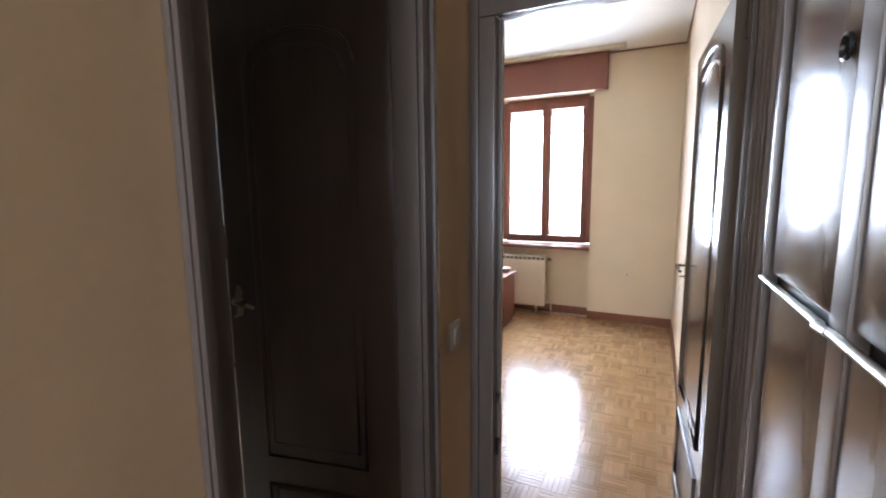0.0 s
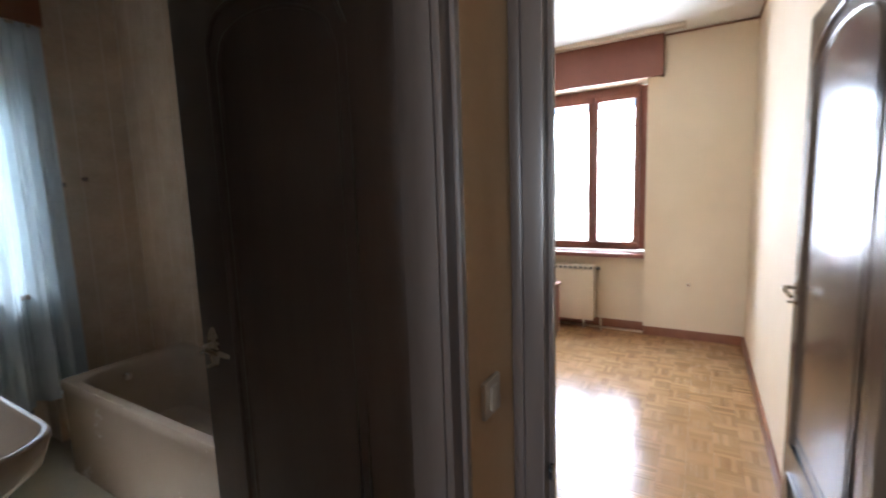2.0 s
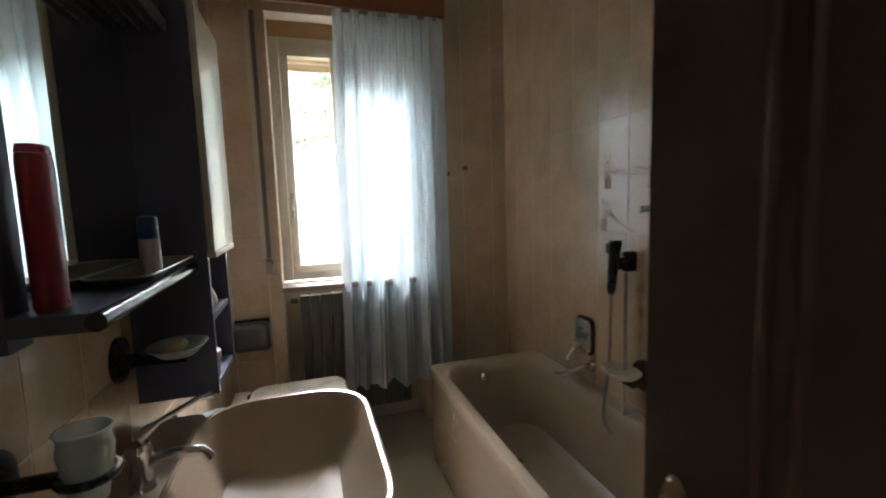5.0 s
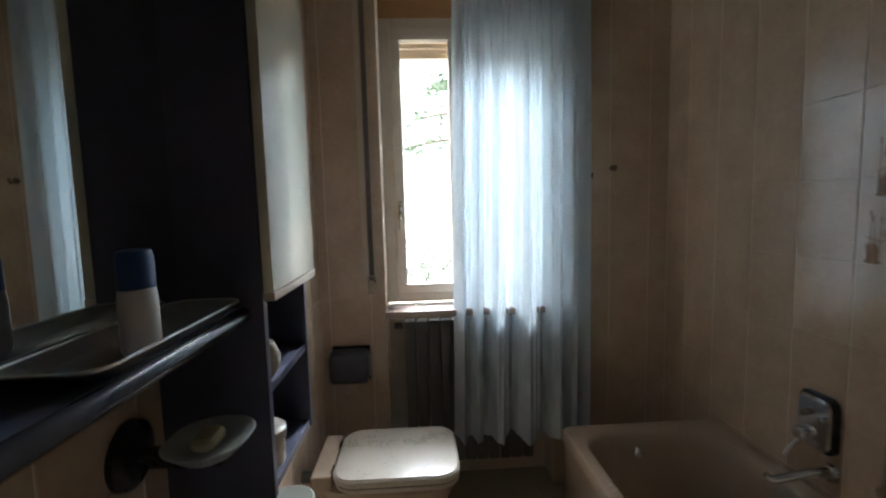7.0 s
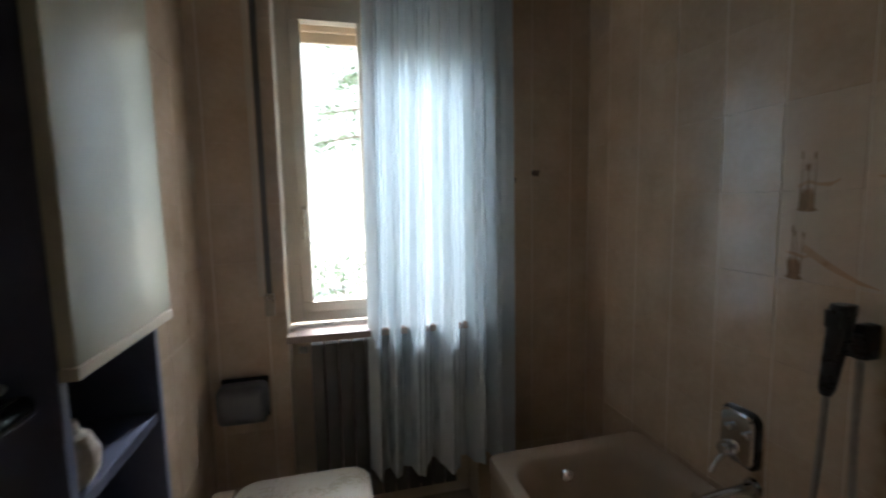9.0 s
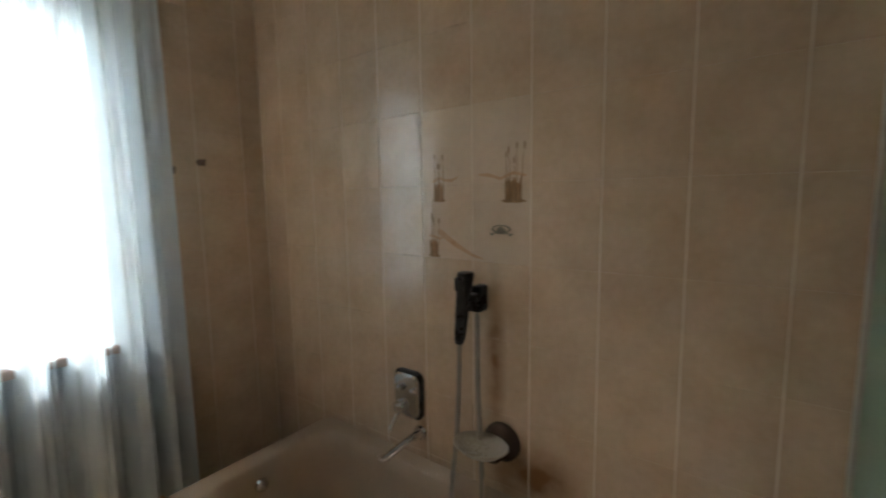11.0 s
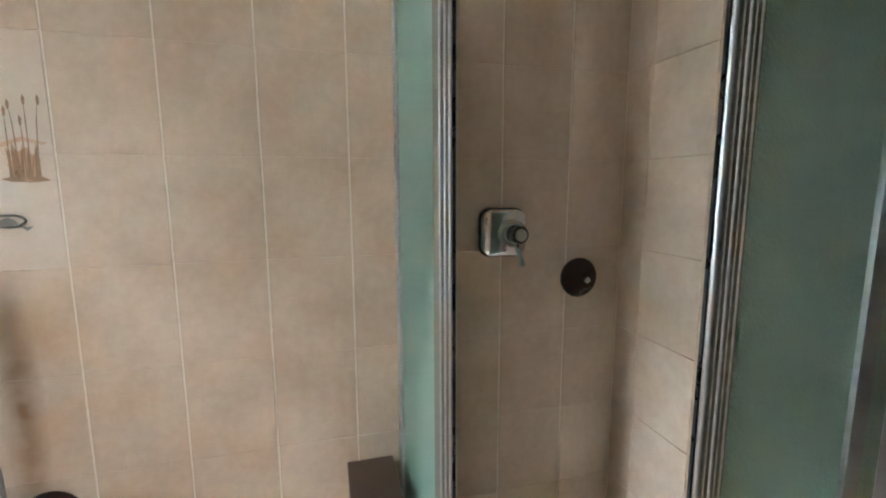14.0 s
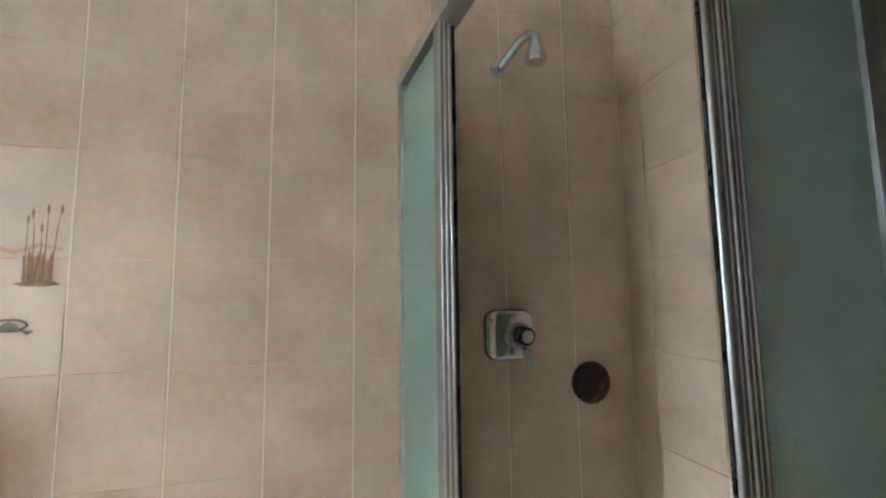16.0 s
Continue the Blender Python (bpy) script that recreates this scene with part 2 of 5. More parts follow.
def sheer():
    m = bpy.data.materials.new("sheer_curtain_cloth")
    m.use_nodes = True
    n, l = m.node_tree.nodes, m.node_tree.links
    n.remove(n["Principled BSDF"])
    dif = n.new("ShaderNodeBsdfDiffuse")
    tra = n.new("ShaderNodeBsdfTranslucent")
    clr = n.new("ShaderNodeBsdfTransparent")
    geo = n.new("ShaderNodeNewGeometry")
    mp = n.new("ShaderNodeMapping")
    mp.inputs["Scale"].default_value = (60, 60, 2)
    l.new(geo.outputs["Position"], mp.inputs["Vector"])
    tx = n.new("ShaderNodeTexNoise")
    tx.inputs["Scale"].default_value = 6
    l.new(mp.outputs[0], tx.inputs["Vector"])
    rp = n.new("ShaderNodeValToRGB")
    rp.color_ramp.elements[0].color = (0.62, 0.69, 0.73, 1)
    rp.color_ramp.elements[1].color = (0.76, 0.83, 0.86, 1)
    l.new(tx.outputs[0], rp.inputs[0])
    l.new(rp.outputs[0], dif.inputs[0])
    l.new(rp.outputs[0], tra.inputs[0])
    m1, m2 = n.new("ShaderNodeMixShader"), n.new("ShaderNodeMixShader")
    m1.inputs[0].default_value = 0.18
    m2.inputs[0].default_value = 0.045
    l.new(dif.outputs[0], m1.inputs[1])
    l.new(tra.outputs[0], m1.inputs[2])
    l.new(m1.outputs[0], m2.inputs[1])
    l.new(clr.outputs[0], m2.inputs[2])
    l.new(m2.outputs[0], n["Material Output"].inputs[0])
    return m


SHEER = sheer()
MIRROR = bpy.data.materials.new("mirror_silver")
MIRROR.use_nodes = True
MIRROR.node_tree.nodes["Principled BSDF"].inputs["Metallic"].default_value = 1
MIRROR.node_tree.nodes["Principled BSDF"].inputs["Roughness"].default_value = 0.02
MIRROR.node_tree.nodes["Principled BSDF"].inputs["Base Color"].default_value = (0.80, 0.86, 0.86, 1)


# ---- mesh helpers ----
def bx(bm, x0, x1, y0, y1, z0, z1, bev=0.0, seg=2):
    r = bmesh.ops.create_cube(bm, size=1.0, matrix=Matrix.Translation(((x0 + x1) / 2, (y0 + y1) / 2, (z0 + z1) / 2))
                              @ Matrix.Diagonal((abs(x1 - x0), abs(y1 - y0), abs(z1 - z0), 1)))
    if bev:
        es = list({e for v in r["verts"] for e in v.link_edges})
        bmesh.ops.bevel(bm, geom=es, offset=bev, segments=seg, affect="EDGES", profile=0.7)
    return bm


def box(x0, x1, y0, y1, z0, z1, bev=0.0, seg=2):
    return bx(bmesh.new(), x0, x1, y0, y1, z0, z1, bev, seg)


def loft(bm, rings, cap0=True, cap1=True, closed=True):
    """Joins rings of equally many points into a skin."""
    vs = [[bm.verts.new(p) for p in r] for r in rings]
    n = len(vs[0])
    for a, b in zip(vs, vs[1:]):
        for i in range(n if closed else n - 1):
            j = (i + 1) % n
            bm.faces.new((a[i], a[j], b[j], b[i]))
    if cap0:
        bm.faces.new(vs[0][::-1])
    if cap1:
        bm.faces.new(vs[-1])
    return bm


def tube(bm, pts, r, n=10, closed=False, flat=1.0):
    """A round rod along a line of points; flat squeezes it along its second axis."""
    pts = [Vector(p) for p in pts]
    rings, up = [], None
    m = len(pts)
    for i, p in enumerate(pts):
        a = pts[i - 1] if i or closed else p
        b = pts[(i + 1) % m] if i < m - 1 or closed else p
        d = (b - a).normalized()
        if up is None:
            up = Vector((0, 0, 1)) if abs(d.z) < 0.9 else Vector((1, 0, 0))
        s = d.cross(up).normalized()
        up = s.cross(d).normalized()
        rr = r[i] if isinstance(r, (list, tuple)) else r
        rings.append([p + s * math.cos(k * 2 * math.pi / n) * rr + up * math.sin(k * 2 * math.pi / n) * rr * flat for k in range(n)])
    if closed:
        rings.append(rings[0])
        loft(bm, rings, False, False)
        bmesh.ops.remove_doubles(bm, verts=bm.verts, dist=1e-6)
    else:
        loft(bm, rings)
    return bm


def lathe(bm, prof, at, axis="z", n=24):
    """Turns a profile of (radius, height) about an axis through the point at."""
    at = Vector(at)
    rings = []
    for r, h in prof:
        ring = []
        for k in range(n):
            c, s = math.cos(k * 2 * math.pi / n) * r, math.sin(k * 2 * math.pi / n) * r
            ring.append(at + (Vector((c, s, h)) if axis == "z" else Vector((h, c, s)) if axis == "x" else Vector((s, h, c))))
        rings.append(ring)
    return loft(bm, rings)


def rrect(cx, cy, w, d, r, z, k=6):
    """A rounded rectangle, counter-clockwise, at height z."""
    out = []
    for sx, sy, a0 in ((1, 1, 0), (-1, 1, 90), (-1, -1, 180), (1, -1, 270)):
        for i in range(k + 1):
            a = radians(a0 + 90 * i / k)
            out.append((cx + sx * (w / 2 - r) + r * math.cos(a), cy + sy * (d / 2 - r) + r * math.sin(a), z))
    return out


def obj(name, bm, material, smooth=True):
    bmesh.ops.recalc_face_normals(bm, faces=bm.faces)
    me = bpy.data.meshes.new(name)
    bm.to_mesh(me)
    bm.free()
    me.materials.append(material)
    if smooth:
        me.polygons.foreach_set("use_smooth", [True] * len(me.polygons))
        me.set_sharp_from_angle(angle=radians(38))
    return new(name, me)


def part(name, bm, material, parent, label=""):
    ob = obj(name, bm, material)
    ob.parent = parent
    ob.matrix_parent_inverse = parent.matrix_world.inverted()
    return tagged(ob, label) if label else ob


def thing(name, at, label, category, group=""):
    ob = new(name)
    ob.location = at
    ob.empty_display_size = 0.05
    bpy.context.view_layer.update()
    return tagged(ob, label, category, group)


def struct(name, bm, material, label, category):
    return tagged(obj(name, bm, material), label, category, "", "structure")


# ---- large structure ----
H = 2.76            # ceiling
XL, YW, YD, YH, YR = -1.70, -0.05, -2.72, -2.955, -3.70   # left wall, window wall, door wall (bath, hall side), hall far side
JL, JR = -1.447, -0.72  # bathroom door opening
WX0, WX1, WZ0, WZ1 = -1.39, -0.57, 0.95, 2.42             # bathroom window opening

# floors
struct("floor_bathroom", box(XL - 0.1, 0.1, YD - 0.1, 0.37, -0.12, 0), BATHFLOOR, "pale beige stone bathroom floor", "floor")
struct("floor_hall", box(-4.2, -0.46, YR - 0.6, YD - 0.1, -0.13, -0.002), PARQ, "oak parquet floor of the hallway", "floor")
floor_bedroom = struct("floor_bedroom", box(-0.46, 3.6, -3.85, -0.1, -0.14, -0.011), GROUT, "glossy oak mosaic parquet bedroom floor", "floor")
struct("ceiling", box(-4.3, 3.7, -4.5, 0.45, H, H + 0.2), CEIL, "white plaster ceiling", "ceiling")

# tile wall between bathroom and bedroom
wall_tiled = struct("wall_tiled", box(0.0, 0.12, -2.838, 0.4, 0, H), GROUT, "beige glazed tile wall beside the bathtub", "wall")
# window wall of the bathroom, with its opening and a radiator niche under the sill
bm = bmesh.new()
bx(bm, XL - 0.12, WX0, YW + 0.0, 0.38, 0, H)
bx(bm, WX1, 0.004, YW + 0.0, 0.38, 0, H)
bx(bm, WX0, WX1, YW + 0.0, 0.38, WZ1, H)
bx(bm, WX0, WX1, 0.10, 0.38, 0, WZ0 - 0.03)
wall_window = struct("wall_window", bm, GROUT, "tiled bathroom window wall with a radiator niche", "wall")
wall_left = struct("wall_left", box(XL - 0.12, XL - 0.0, YH + 0.003, YW, 0, H), GROUT, "beige tiled wall behind the washbasin", "wall")
# wall between hall and bathroom with the door opening
bm = bmesh.new()
bx(bm, -4.2, JL - 0.031, YH, YD, 0, H)
bx(bm, JR + 0.01, -0.42, YH, YD, 0, H)
bx(bm, -0.42, 0.003, -2.84, YD, 0, H)
bx(bm, JL - 0.031, JR + 0.01, YH, YD, 2.13, H)
bx(bm, -0.822, JR + 0.01, YH, -2.876, 0, 2.13)
wall_door = struct("wall_hall_left", bm, PLASTER_HALL, "tan plastered hallway wall with a door opening", "wall")
# end wall of the hall with the bedroom door opening
bm = bmesh.new()
bx(bm, -0.49, -0.42, YR - 0.55, -3.76, 0, H)
bx(bm, -0.49, -0.42, -3.76, YH - 0.002, 1.99, H)
struct("wall_hall_end", bm, PLASTER_HALL, "tan plastered end wall of the hallway", "wall")
struct("wall_hall_right", box(-4.2, -0.42, YR - 0.65, YR - 0.551, 0, H), PLASTER_HALL, "plain tan hallway wall behind the wardrobe", "wall")
# Unseen wall; its opening is made up to go with the hall lamp.
bm = bmesh.new()
bx(bm, -4.3, -4.2, YR - 0.55, -3.62, 0, H)
bx(bm, -4.3, -4.2, -2.98, YD, 0, H)
bx(bm, -4.3, -4.2, -3.62, -2.98, 0, 1.0)
bx(bm, -4.3, -4.2, -3.62, -2.98, 2.35, H)
struct("wall_hall_back", bm, PLASTER_HALL, "plain tan wall closing the hallway", "wall")
# bedroom
BX, BY = 3.016, -3.722
struct("wall_bedroom_right", box(-0.418, 3.5, BY - 0.12, BY, 0, H), PLASTER, "cream plastered bedroom wall", "wall")
struct("wall_bedroom_back", box(0.12, 3.5, -0.22, -0.1, 0, H), PLASTER, "cream plastered bedroom wall", "wall")
struct("wall_bedroom_side", box(0.121, 0.135, -2.853, -0.22, 0, H), PLASTER, "cream plastered bedroom wall", "wall")
struct("wall_bedroom_return", box(-0.418, 0.12, -2.853, -2.841, 0, H), PLASTER, "cream plastered return beside the door", "wall")
NY0, NY1 = -2.905, -1.83   # window niche
bm = bmesh.new()
bx(bm, BX, 3.5, BY, NY0, 0, H)
bx(bm, BX, 3.5, NY1, -0.22, 0, H)
bx(bm, BX + 0.02, 3.5, NY0, NY1, 2.42, H)
bx(bm, BX + 0.12, 3.5, NY0, NY1, 0, 0.74)
struct("wall_bedroom_window", bm, PLASTER, "cream plastered bedroom window wall with a niche", "wall")
for nm, b in (("baseboard_window", box(BX - 0.014, BX - 0.001, BY + 0.014, NY0, 0, 0.085, 0.003)),
              ("baseboard_niche", box(BX + 0.104, BX + 0.119, NY0, NY1, 0, 0.085, 0.003)),
              ("baseboard_right", box(0.42, BX - 0.014, BY + 0.001, BY + 0.015, 0, 0.085, 0.003))):
    struct(nm, b, BASEB, "dark brown wooden baseboard", "baseboard")
struct("trim_cornice_right", tube(bmesh.new(), [(-0.4, BY + 0.006, H - 0.012), (BX, BY + 0.006, H - 0.012)], 0.007, 6), BASEB, "thin dark cornice line under the ceiling", "trim")
struct("trim_cornice_window", tube(bmesh.new(), [(BX - 0.006, BY, H - 0.012), (BX - 0.006, -3.04, H - 0.012)], 0.007, 6), BASEB, "thin dark cornice line under the ceiling", "trim")

# outside: one ground sheet
struct("ground", box(-400, 400, -400, 400, -3.4, -3.2), YARD, "ground outside the house, pale with glare put into its colour", "ground")
# Added slab that glows by itself, so the view outside washes to white.
GLOW = bpy.data.materials.new("backdrop_glow")
GLOW.use_nodes = True
GLOW.node_tree.nodes["Principled BSDF"].inputs["Base Color"].default_value = (0.2, 0.22, 0.2, 1)
GLOW.node_tree.nodes["Principled BSDF"].inputs["Emission Color"].default_value = (0.95, 1.0, 0.97, 1)
GLOW.node_tree.nodes["Principled BSDF"].inputs["Emission Strength"].default_value = 0.15
struct("backdrop", box(-70, 70, 75, 75.5, -3.2, 34), GLOW, "glowing slab added as bright haze beyond the garden", "backdrop")


# ---- doors ----
def casing(name, axis, a0, a1, top, f0, f1, w, lin, material, label, deep0=1.0, deep1=1.0):
    """A door frame: two moulded posts and a head on one face, and a lining through the wall.
    axis x: the wall runs along x; a0..a1 the clear opening; f0..f1 the wall's two faces."""
    root = thing(name, (a0, f0, 0) if axis == "x" else (f0, a0, 0), label, "door frame")
    root["kind"] = "structure"

    def pc(nm, u0, u1, v0, v1, z0, z1, bev):
        b = box(u0, u1, v0, v1, z0, z1, bev) if axis == "x" else box(v0, v1, u0, u1, z0, z1, bev)
        part(nm, b, material, root)
    d = 0.018 if f1 > f0 else -0.018
    for nm, u in (("post", a0), ("post", a1)):
        s = -1 if u == a0 else 1
        o0, o1 = sorted((u, u + s * w))
        pc(nm, o0, o1, f0 - d, f0 - d * 0.05, 0, top, 0.007)
        i0, i1 = sorted((u + s * w * 0.62, u + s * w * 0.97))
        pc("bead", i0, i1, f0 - d * 1.7, f0 - d * 1.02, 0, top + w * 0.6, 0.005)
        l0, l1 = sorted((u, u + s * lin))
        deep = deep0 if u == a0 else deep1
        pc("lining", l0, l1, f0 - d * 0.05 + d * 0.1, f0 + (f1 - f0) * deep, 0, top, 0.002)
        if deep >= 1:
            pc("stop", *sorted((u, u - s * 0.012)), f0 + (f1 - f0) * 0.35, f0 + (f1 - f0) * 0.72, 0, top - 0.002, 0.002)
    pc("head", a0 - w, a1 + w, f0 - d, f0 - d * 0.05, top + 0.001, top + w, 0.004)
    pc("head_lining", a0, a1, f0 + d * 0.05, f1, top + 0.001, top + lin, 0.002)
    return root


casing("door_1", "x", JL, -0.852, 2.09, YH, YD - 0.01, 0.053, 0.029, WOOD, "dark walnut bathroom door frame", 0.34, 0.34)
part("jamb_reveal", box(JL - 0.0308, JL - 0.0285, -2.872, YD + 0.002, 0, 2.10, 0.001), TILE, bpy.data.objects["door_1"], "beige tiled door reveal")
casing("door_2", "y", -3.722, -3.04, 1.94, -0.485, -0.425, 0.082, 0.028, WOOD, "dark walnut bedroom door frame")


def arch(u0, u1, z0, z1, rise=0.075, notch=0.03):
    """Outline of an arched door panel with shouldered corners."""
    pts = [(u0, z0), (u1, z0), (u1, z1 - rise - notch), (u1 - notch * 0.3, z1 - rise - notch * 0.2)]
    c, hw = (u0 + u1) / 2, (u1 - u0) / 2 - notch * 0.4
    for i in range(13):
        a = math.pi * i / 12
        pts.append((c + hw * math.cos(a), z1 - rise + rise * math.sin(a)))
    pts += [(u0 + notch * 0.3, z1 - rise - notch * 0.2), (u0, z1 - rise - notch)]
    return pts


def door_leaf(name, w, h, label, material):
    """A leaf in its own axes: hinge at the origin, width along +x, thickness about y; parts on both faces."""
    root = thing(name, (0, 0, 0), label, "door")
    part("leaf", box(0, w, -0.02, 0.02, 0.012, h, 0.003), material, root)
    for s in (-1, 1):
        for z0, z1, kind in ((0.545, 1.868, "arch"), (0.13, 0.44, "low")):
            u0, u1 = 0.108, w - 0.108
            out = arch(u0, u1, z0, z1) if kind == "arch" else [(u0, z0), (u1, z0), (u1, z1), (u0, z1)]
            bm = tube(bmesh.new(), [(u, s * 0.019, z) for u, z in out], 0.010, 8, closed=True, flat=0.55)
            part("panel_moulding", bm, material, root)
            bm = tube(bmesh.new(), [(u0 + (u - u0) * 0.86 + (u1 - u0) * 0.07, s * 0.0185, z0 + (z - z0) * 0.93 + (z1 - z0) * 0.035) for u, z in out], 0.006, 6, closed=True)
            part("panel_bead", bm, material, root)
        # handle: oval plate, spindle and curved lever
        hx = w - 0.036
        pl = part("handle_plate", lathe(bmesh.new(), [(0.0, 0), (0.024, 0), (0.022, 0.005), (0.0, 0.007)], (0, 0, 0), "y", 20), BRASSY, root, "worn metal handle plate")
        pl.matrix_parent_inverse = Matrix.Identity(4)
        pl.location = (hx, s * 0.0205, 1.06)
        pl.rotation_euler = (0, 0, 0 if s > 0 else math.pi)
        pl.scale = (0.7, 1, 2.2)
        lv = tube(bmesh.new(), [(hx, s * 0.022, 1.068), (hx, s * 0.046, 1.068), (hx - 0.010, s * 0.056, 1.068), (hx - 0.035, s * 0.058, 1.064), (hx - 0.062, s * 0.053, 1.056), (hx - 0.074, s * 0.047, 1.050)], [0.0075, 0.0075, 0.0085, 0.0075, 0.0065, 0.005], 10)
        part("handle_lever", lv, BRASSY, root, "worn metal lever handle")
        part("key", tube(bmesh.new(), [(hx, s * 0.022, 1.018), (hx, s * 0.044, 1.018)], 0.0045, 8), BRASSY, root, "metal key stem")
    for z in (0.25, 1.05, 1.85):
        part("hinge", tube(bmesh.new(), [(-0.004, -0.014, z - 0.05), (-0.004, -0.014, z + 0.05)], 0.008, 10), material, root)
    return root


LEAF_ANGLE = 79.0   # from closed
for z, hh in ((0.685, 0.02), (0.50, 0.03)):
    part("latch_plate", box(-0.478, -0.450, -3.0525, -3.0405, z - hh, z + hh, 0.002), BLACK, bpy.data.objects["door_2"], "dark metal latch plate")
d1 = door_leaf("bathroom_door_leaf", 0.57, 2.085, "dark walnut bathroom door with arched panel, standing open", WOOD)
d1.matrix_world = pose(-0.790, -2.846, 0, 0, 0, 180 - LEAF_ANGLE)
d2 = door_leaf("bedroom_door_leaf", 0.745, 1.932, "glossy dark walnut bedroom door with arched panel, open against wall", PANEL)
d2.matrix_world = pose(-0.395, -3.700, 0, 0, 0, 2.5)


# ---- hallway: built-in wardrobe and switch ----
def hall_wardrobe():
    root = thing("hall_wardrobe", (-1.2, YR, 0), "dark glossy wooden hallway wardrobe with metal-trimmed doors", "wardrobe")
    part("body", box(-2.9, -0.70, YR - 0.42, YR - 0.022, 0, 2.5, 0.004), WOOD, root)
    st = part("side_stile", box(-0.885, -0.68, YR - 0.021, YR + 0.004, 0, 2.5, 0.004), WOOD, root)
    for x in (-0.72, -0.765, -0.81, -0.85):
        part("flute", tube(bmesh.new(), [(x, YR + 0.004, 0.05), (x, YR + 0.004, 2.45)], 0.009, 8), WOOD, st)
    edges = [-0.895, -1.245, -1.595, -1.945, -2.295, -2.645]
    for a, b in zip(edges, edges[1:]):
        for z0, z1 in ((0.08, 1.232), (1.258, 2.46)):
            d = part("door", box(b + 0.026, a - 0.034, YR - 0.02, YR - 0.002, z0, z1, 0.004), PANEL, root)
            if z0 > 1.22:
                k = part("finger_pull", lathe(bmesh.new(), [(0.0, 0), (0.016, 0), (0.016, 0.004), (0.013, 0.005), (0.010, -0.004), (0, -0.004)], (b + 0.055, YR + 0.001, 1.566), "y", 20), BLACK, d, "black oval finger pull")
        part("stile", box(b - 0.03, b + 0.022, YR - 0.02, YR + 0.002, 0.02, 2.49, 0.005), WOOD, root)
        part("metal_trim", tube(bmesh.new(), [(a - 0.002, YR + 0.006, 1.245), (b + 0.036, YR + 0.006, 1.245)], 0.0062, 10, flat=0.8), ALU, root, "brushed metal door trim")
        part("trim_joint", tube(bmesh.new(), [(b + 0.034, YR + 0.009, 1.243), (b - 0.001, YR + 0.007, 1.244)], 0.0070, 10, flat=0.8), ALU, root)


hall_wardrobe()
sw = thing("light_switch", (-0.65, YH, 0.955), "cream square light switch on the hallway wall", "switch")
part("plate", box(-0.692, -0.608, YH - 0.011, YH - 0.0005, 0.912, 0.998, 0.003), WHITE_PLASTIC, sw)
part("rocker", box(-0.668, -0.633, YH - 0.017, YH - 0.0115, 0.928, 0.982, 0.003), WHITE_PLASTIC, sw)


# ---- bedroom ----
def bedroom_window():
    root = thing("window_1", (3.3, -2.36, 0.9), "red-brown wooden double casement bedroom window", "window")
    root["kind"] = "structure"
    y0, y1, z0, z1, x = -2.872, -1.86, 0.80, 2.40, 3.30
    for nm, b in (("frame_left", box(x - 0.04, x + 0.05, y1 - 0.05, y1 + 0.03, z0, z1, 0.004)), ("frame_right", box(x - 0.04, x + 0.05, y0 - 0.03, y0 + 0.05, z0, z1, 0.004)),
                  ("frame_top", box(x - 0.04, x + 0.05, y0 + 0.05, y1 - 0.05, z1 - 0.05, z1 + 0.02, 0.004)), ("frame_bottom", box(x - 0.04, x + 0.05, y0 + 0.05, y1 - 0.05, z0 - 0.01, z0 + 0.03, 0.004))):
        part(nm, b, REDWOOD, root)
    for a, b_ in ((y0 + 0.052, -2.384), (-2.380, y1 - 0.052)):
        sash = part("sash", box(x - 0.06, x + 0.0, a, b_, z0 + 0.032, z0 + 0.075, 0.004), REDWOOD, root)
        part("rail", box(x - 0.06, x, a, b_, z1 - 0.11, z1 - 0.052, 0.004), REDWOOD, sash)
        part("stile", box(x - 0.06, x, a, a + 0.055, z0 + 0.076, z1 - 0.111, 0.004), REDWOOD, sash)
        part("stile", box(x - 0.06, x, b_ - 0.04, b_, z0 + 0.076, z1 - 0.111, 0.004), REDWOOD, sash)
        p = part("pane", box(x - 0.033, x - 0.029, a + 0.056, b_ - 0.041, z0 + 0.076, z1 - 0.111), PANE, sash, "clear window glass")
        p.visible_shadow = False
    part("bar", box(x + 0.02, x + 0.035, y0 + 0.05, -2.42, 2.03, 2.055, 0.002), REDWOOD, root)
    part("window_sill", box(BX - 0.03, x - 0.042, NY0 + 0.002, NY1 - 0.002, 0.745, 0.785, 0.006), REDWOOD, root)


bedroom_window()
rb = thing("roller_box", (BX, -2.4, 2.4), "mauve-brown roller shutter box above the bedroom window", "shutter box")
part("front", box(BX - 0.07, BX - 0.045, -3.035, -1.70, 2.40, H - 0.004, 0.004), VALANCE_BED, rb)
part("side", box(BX - 0.044, BX + 0.0, -3.035, -3.012, 2.40, H - 0.004, 0.004), VALANCE_BED, rb)
cr = thing("curtain_rail", (2.78, -2.6, H), "cream ceiling curtain rail in the bedroom", "curtain rail")
part("rail", box(2.76, 2.83, -3.18, -1.2, H - 0.035, H - 0.001, 0.006), WINWHITE, cr)
part("end_cap", box(2.752, 2.838, -3.205, -3.181, H - 0.04, H - 0.001, 0.008), WINWHITE, cr)


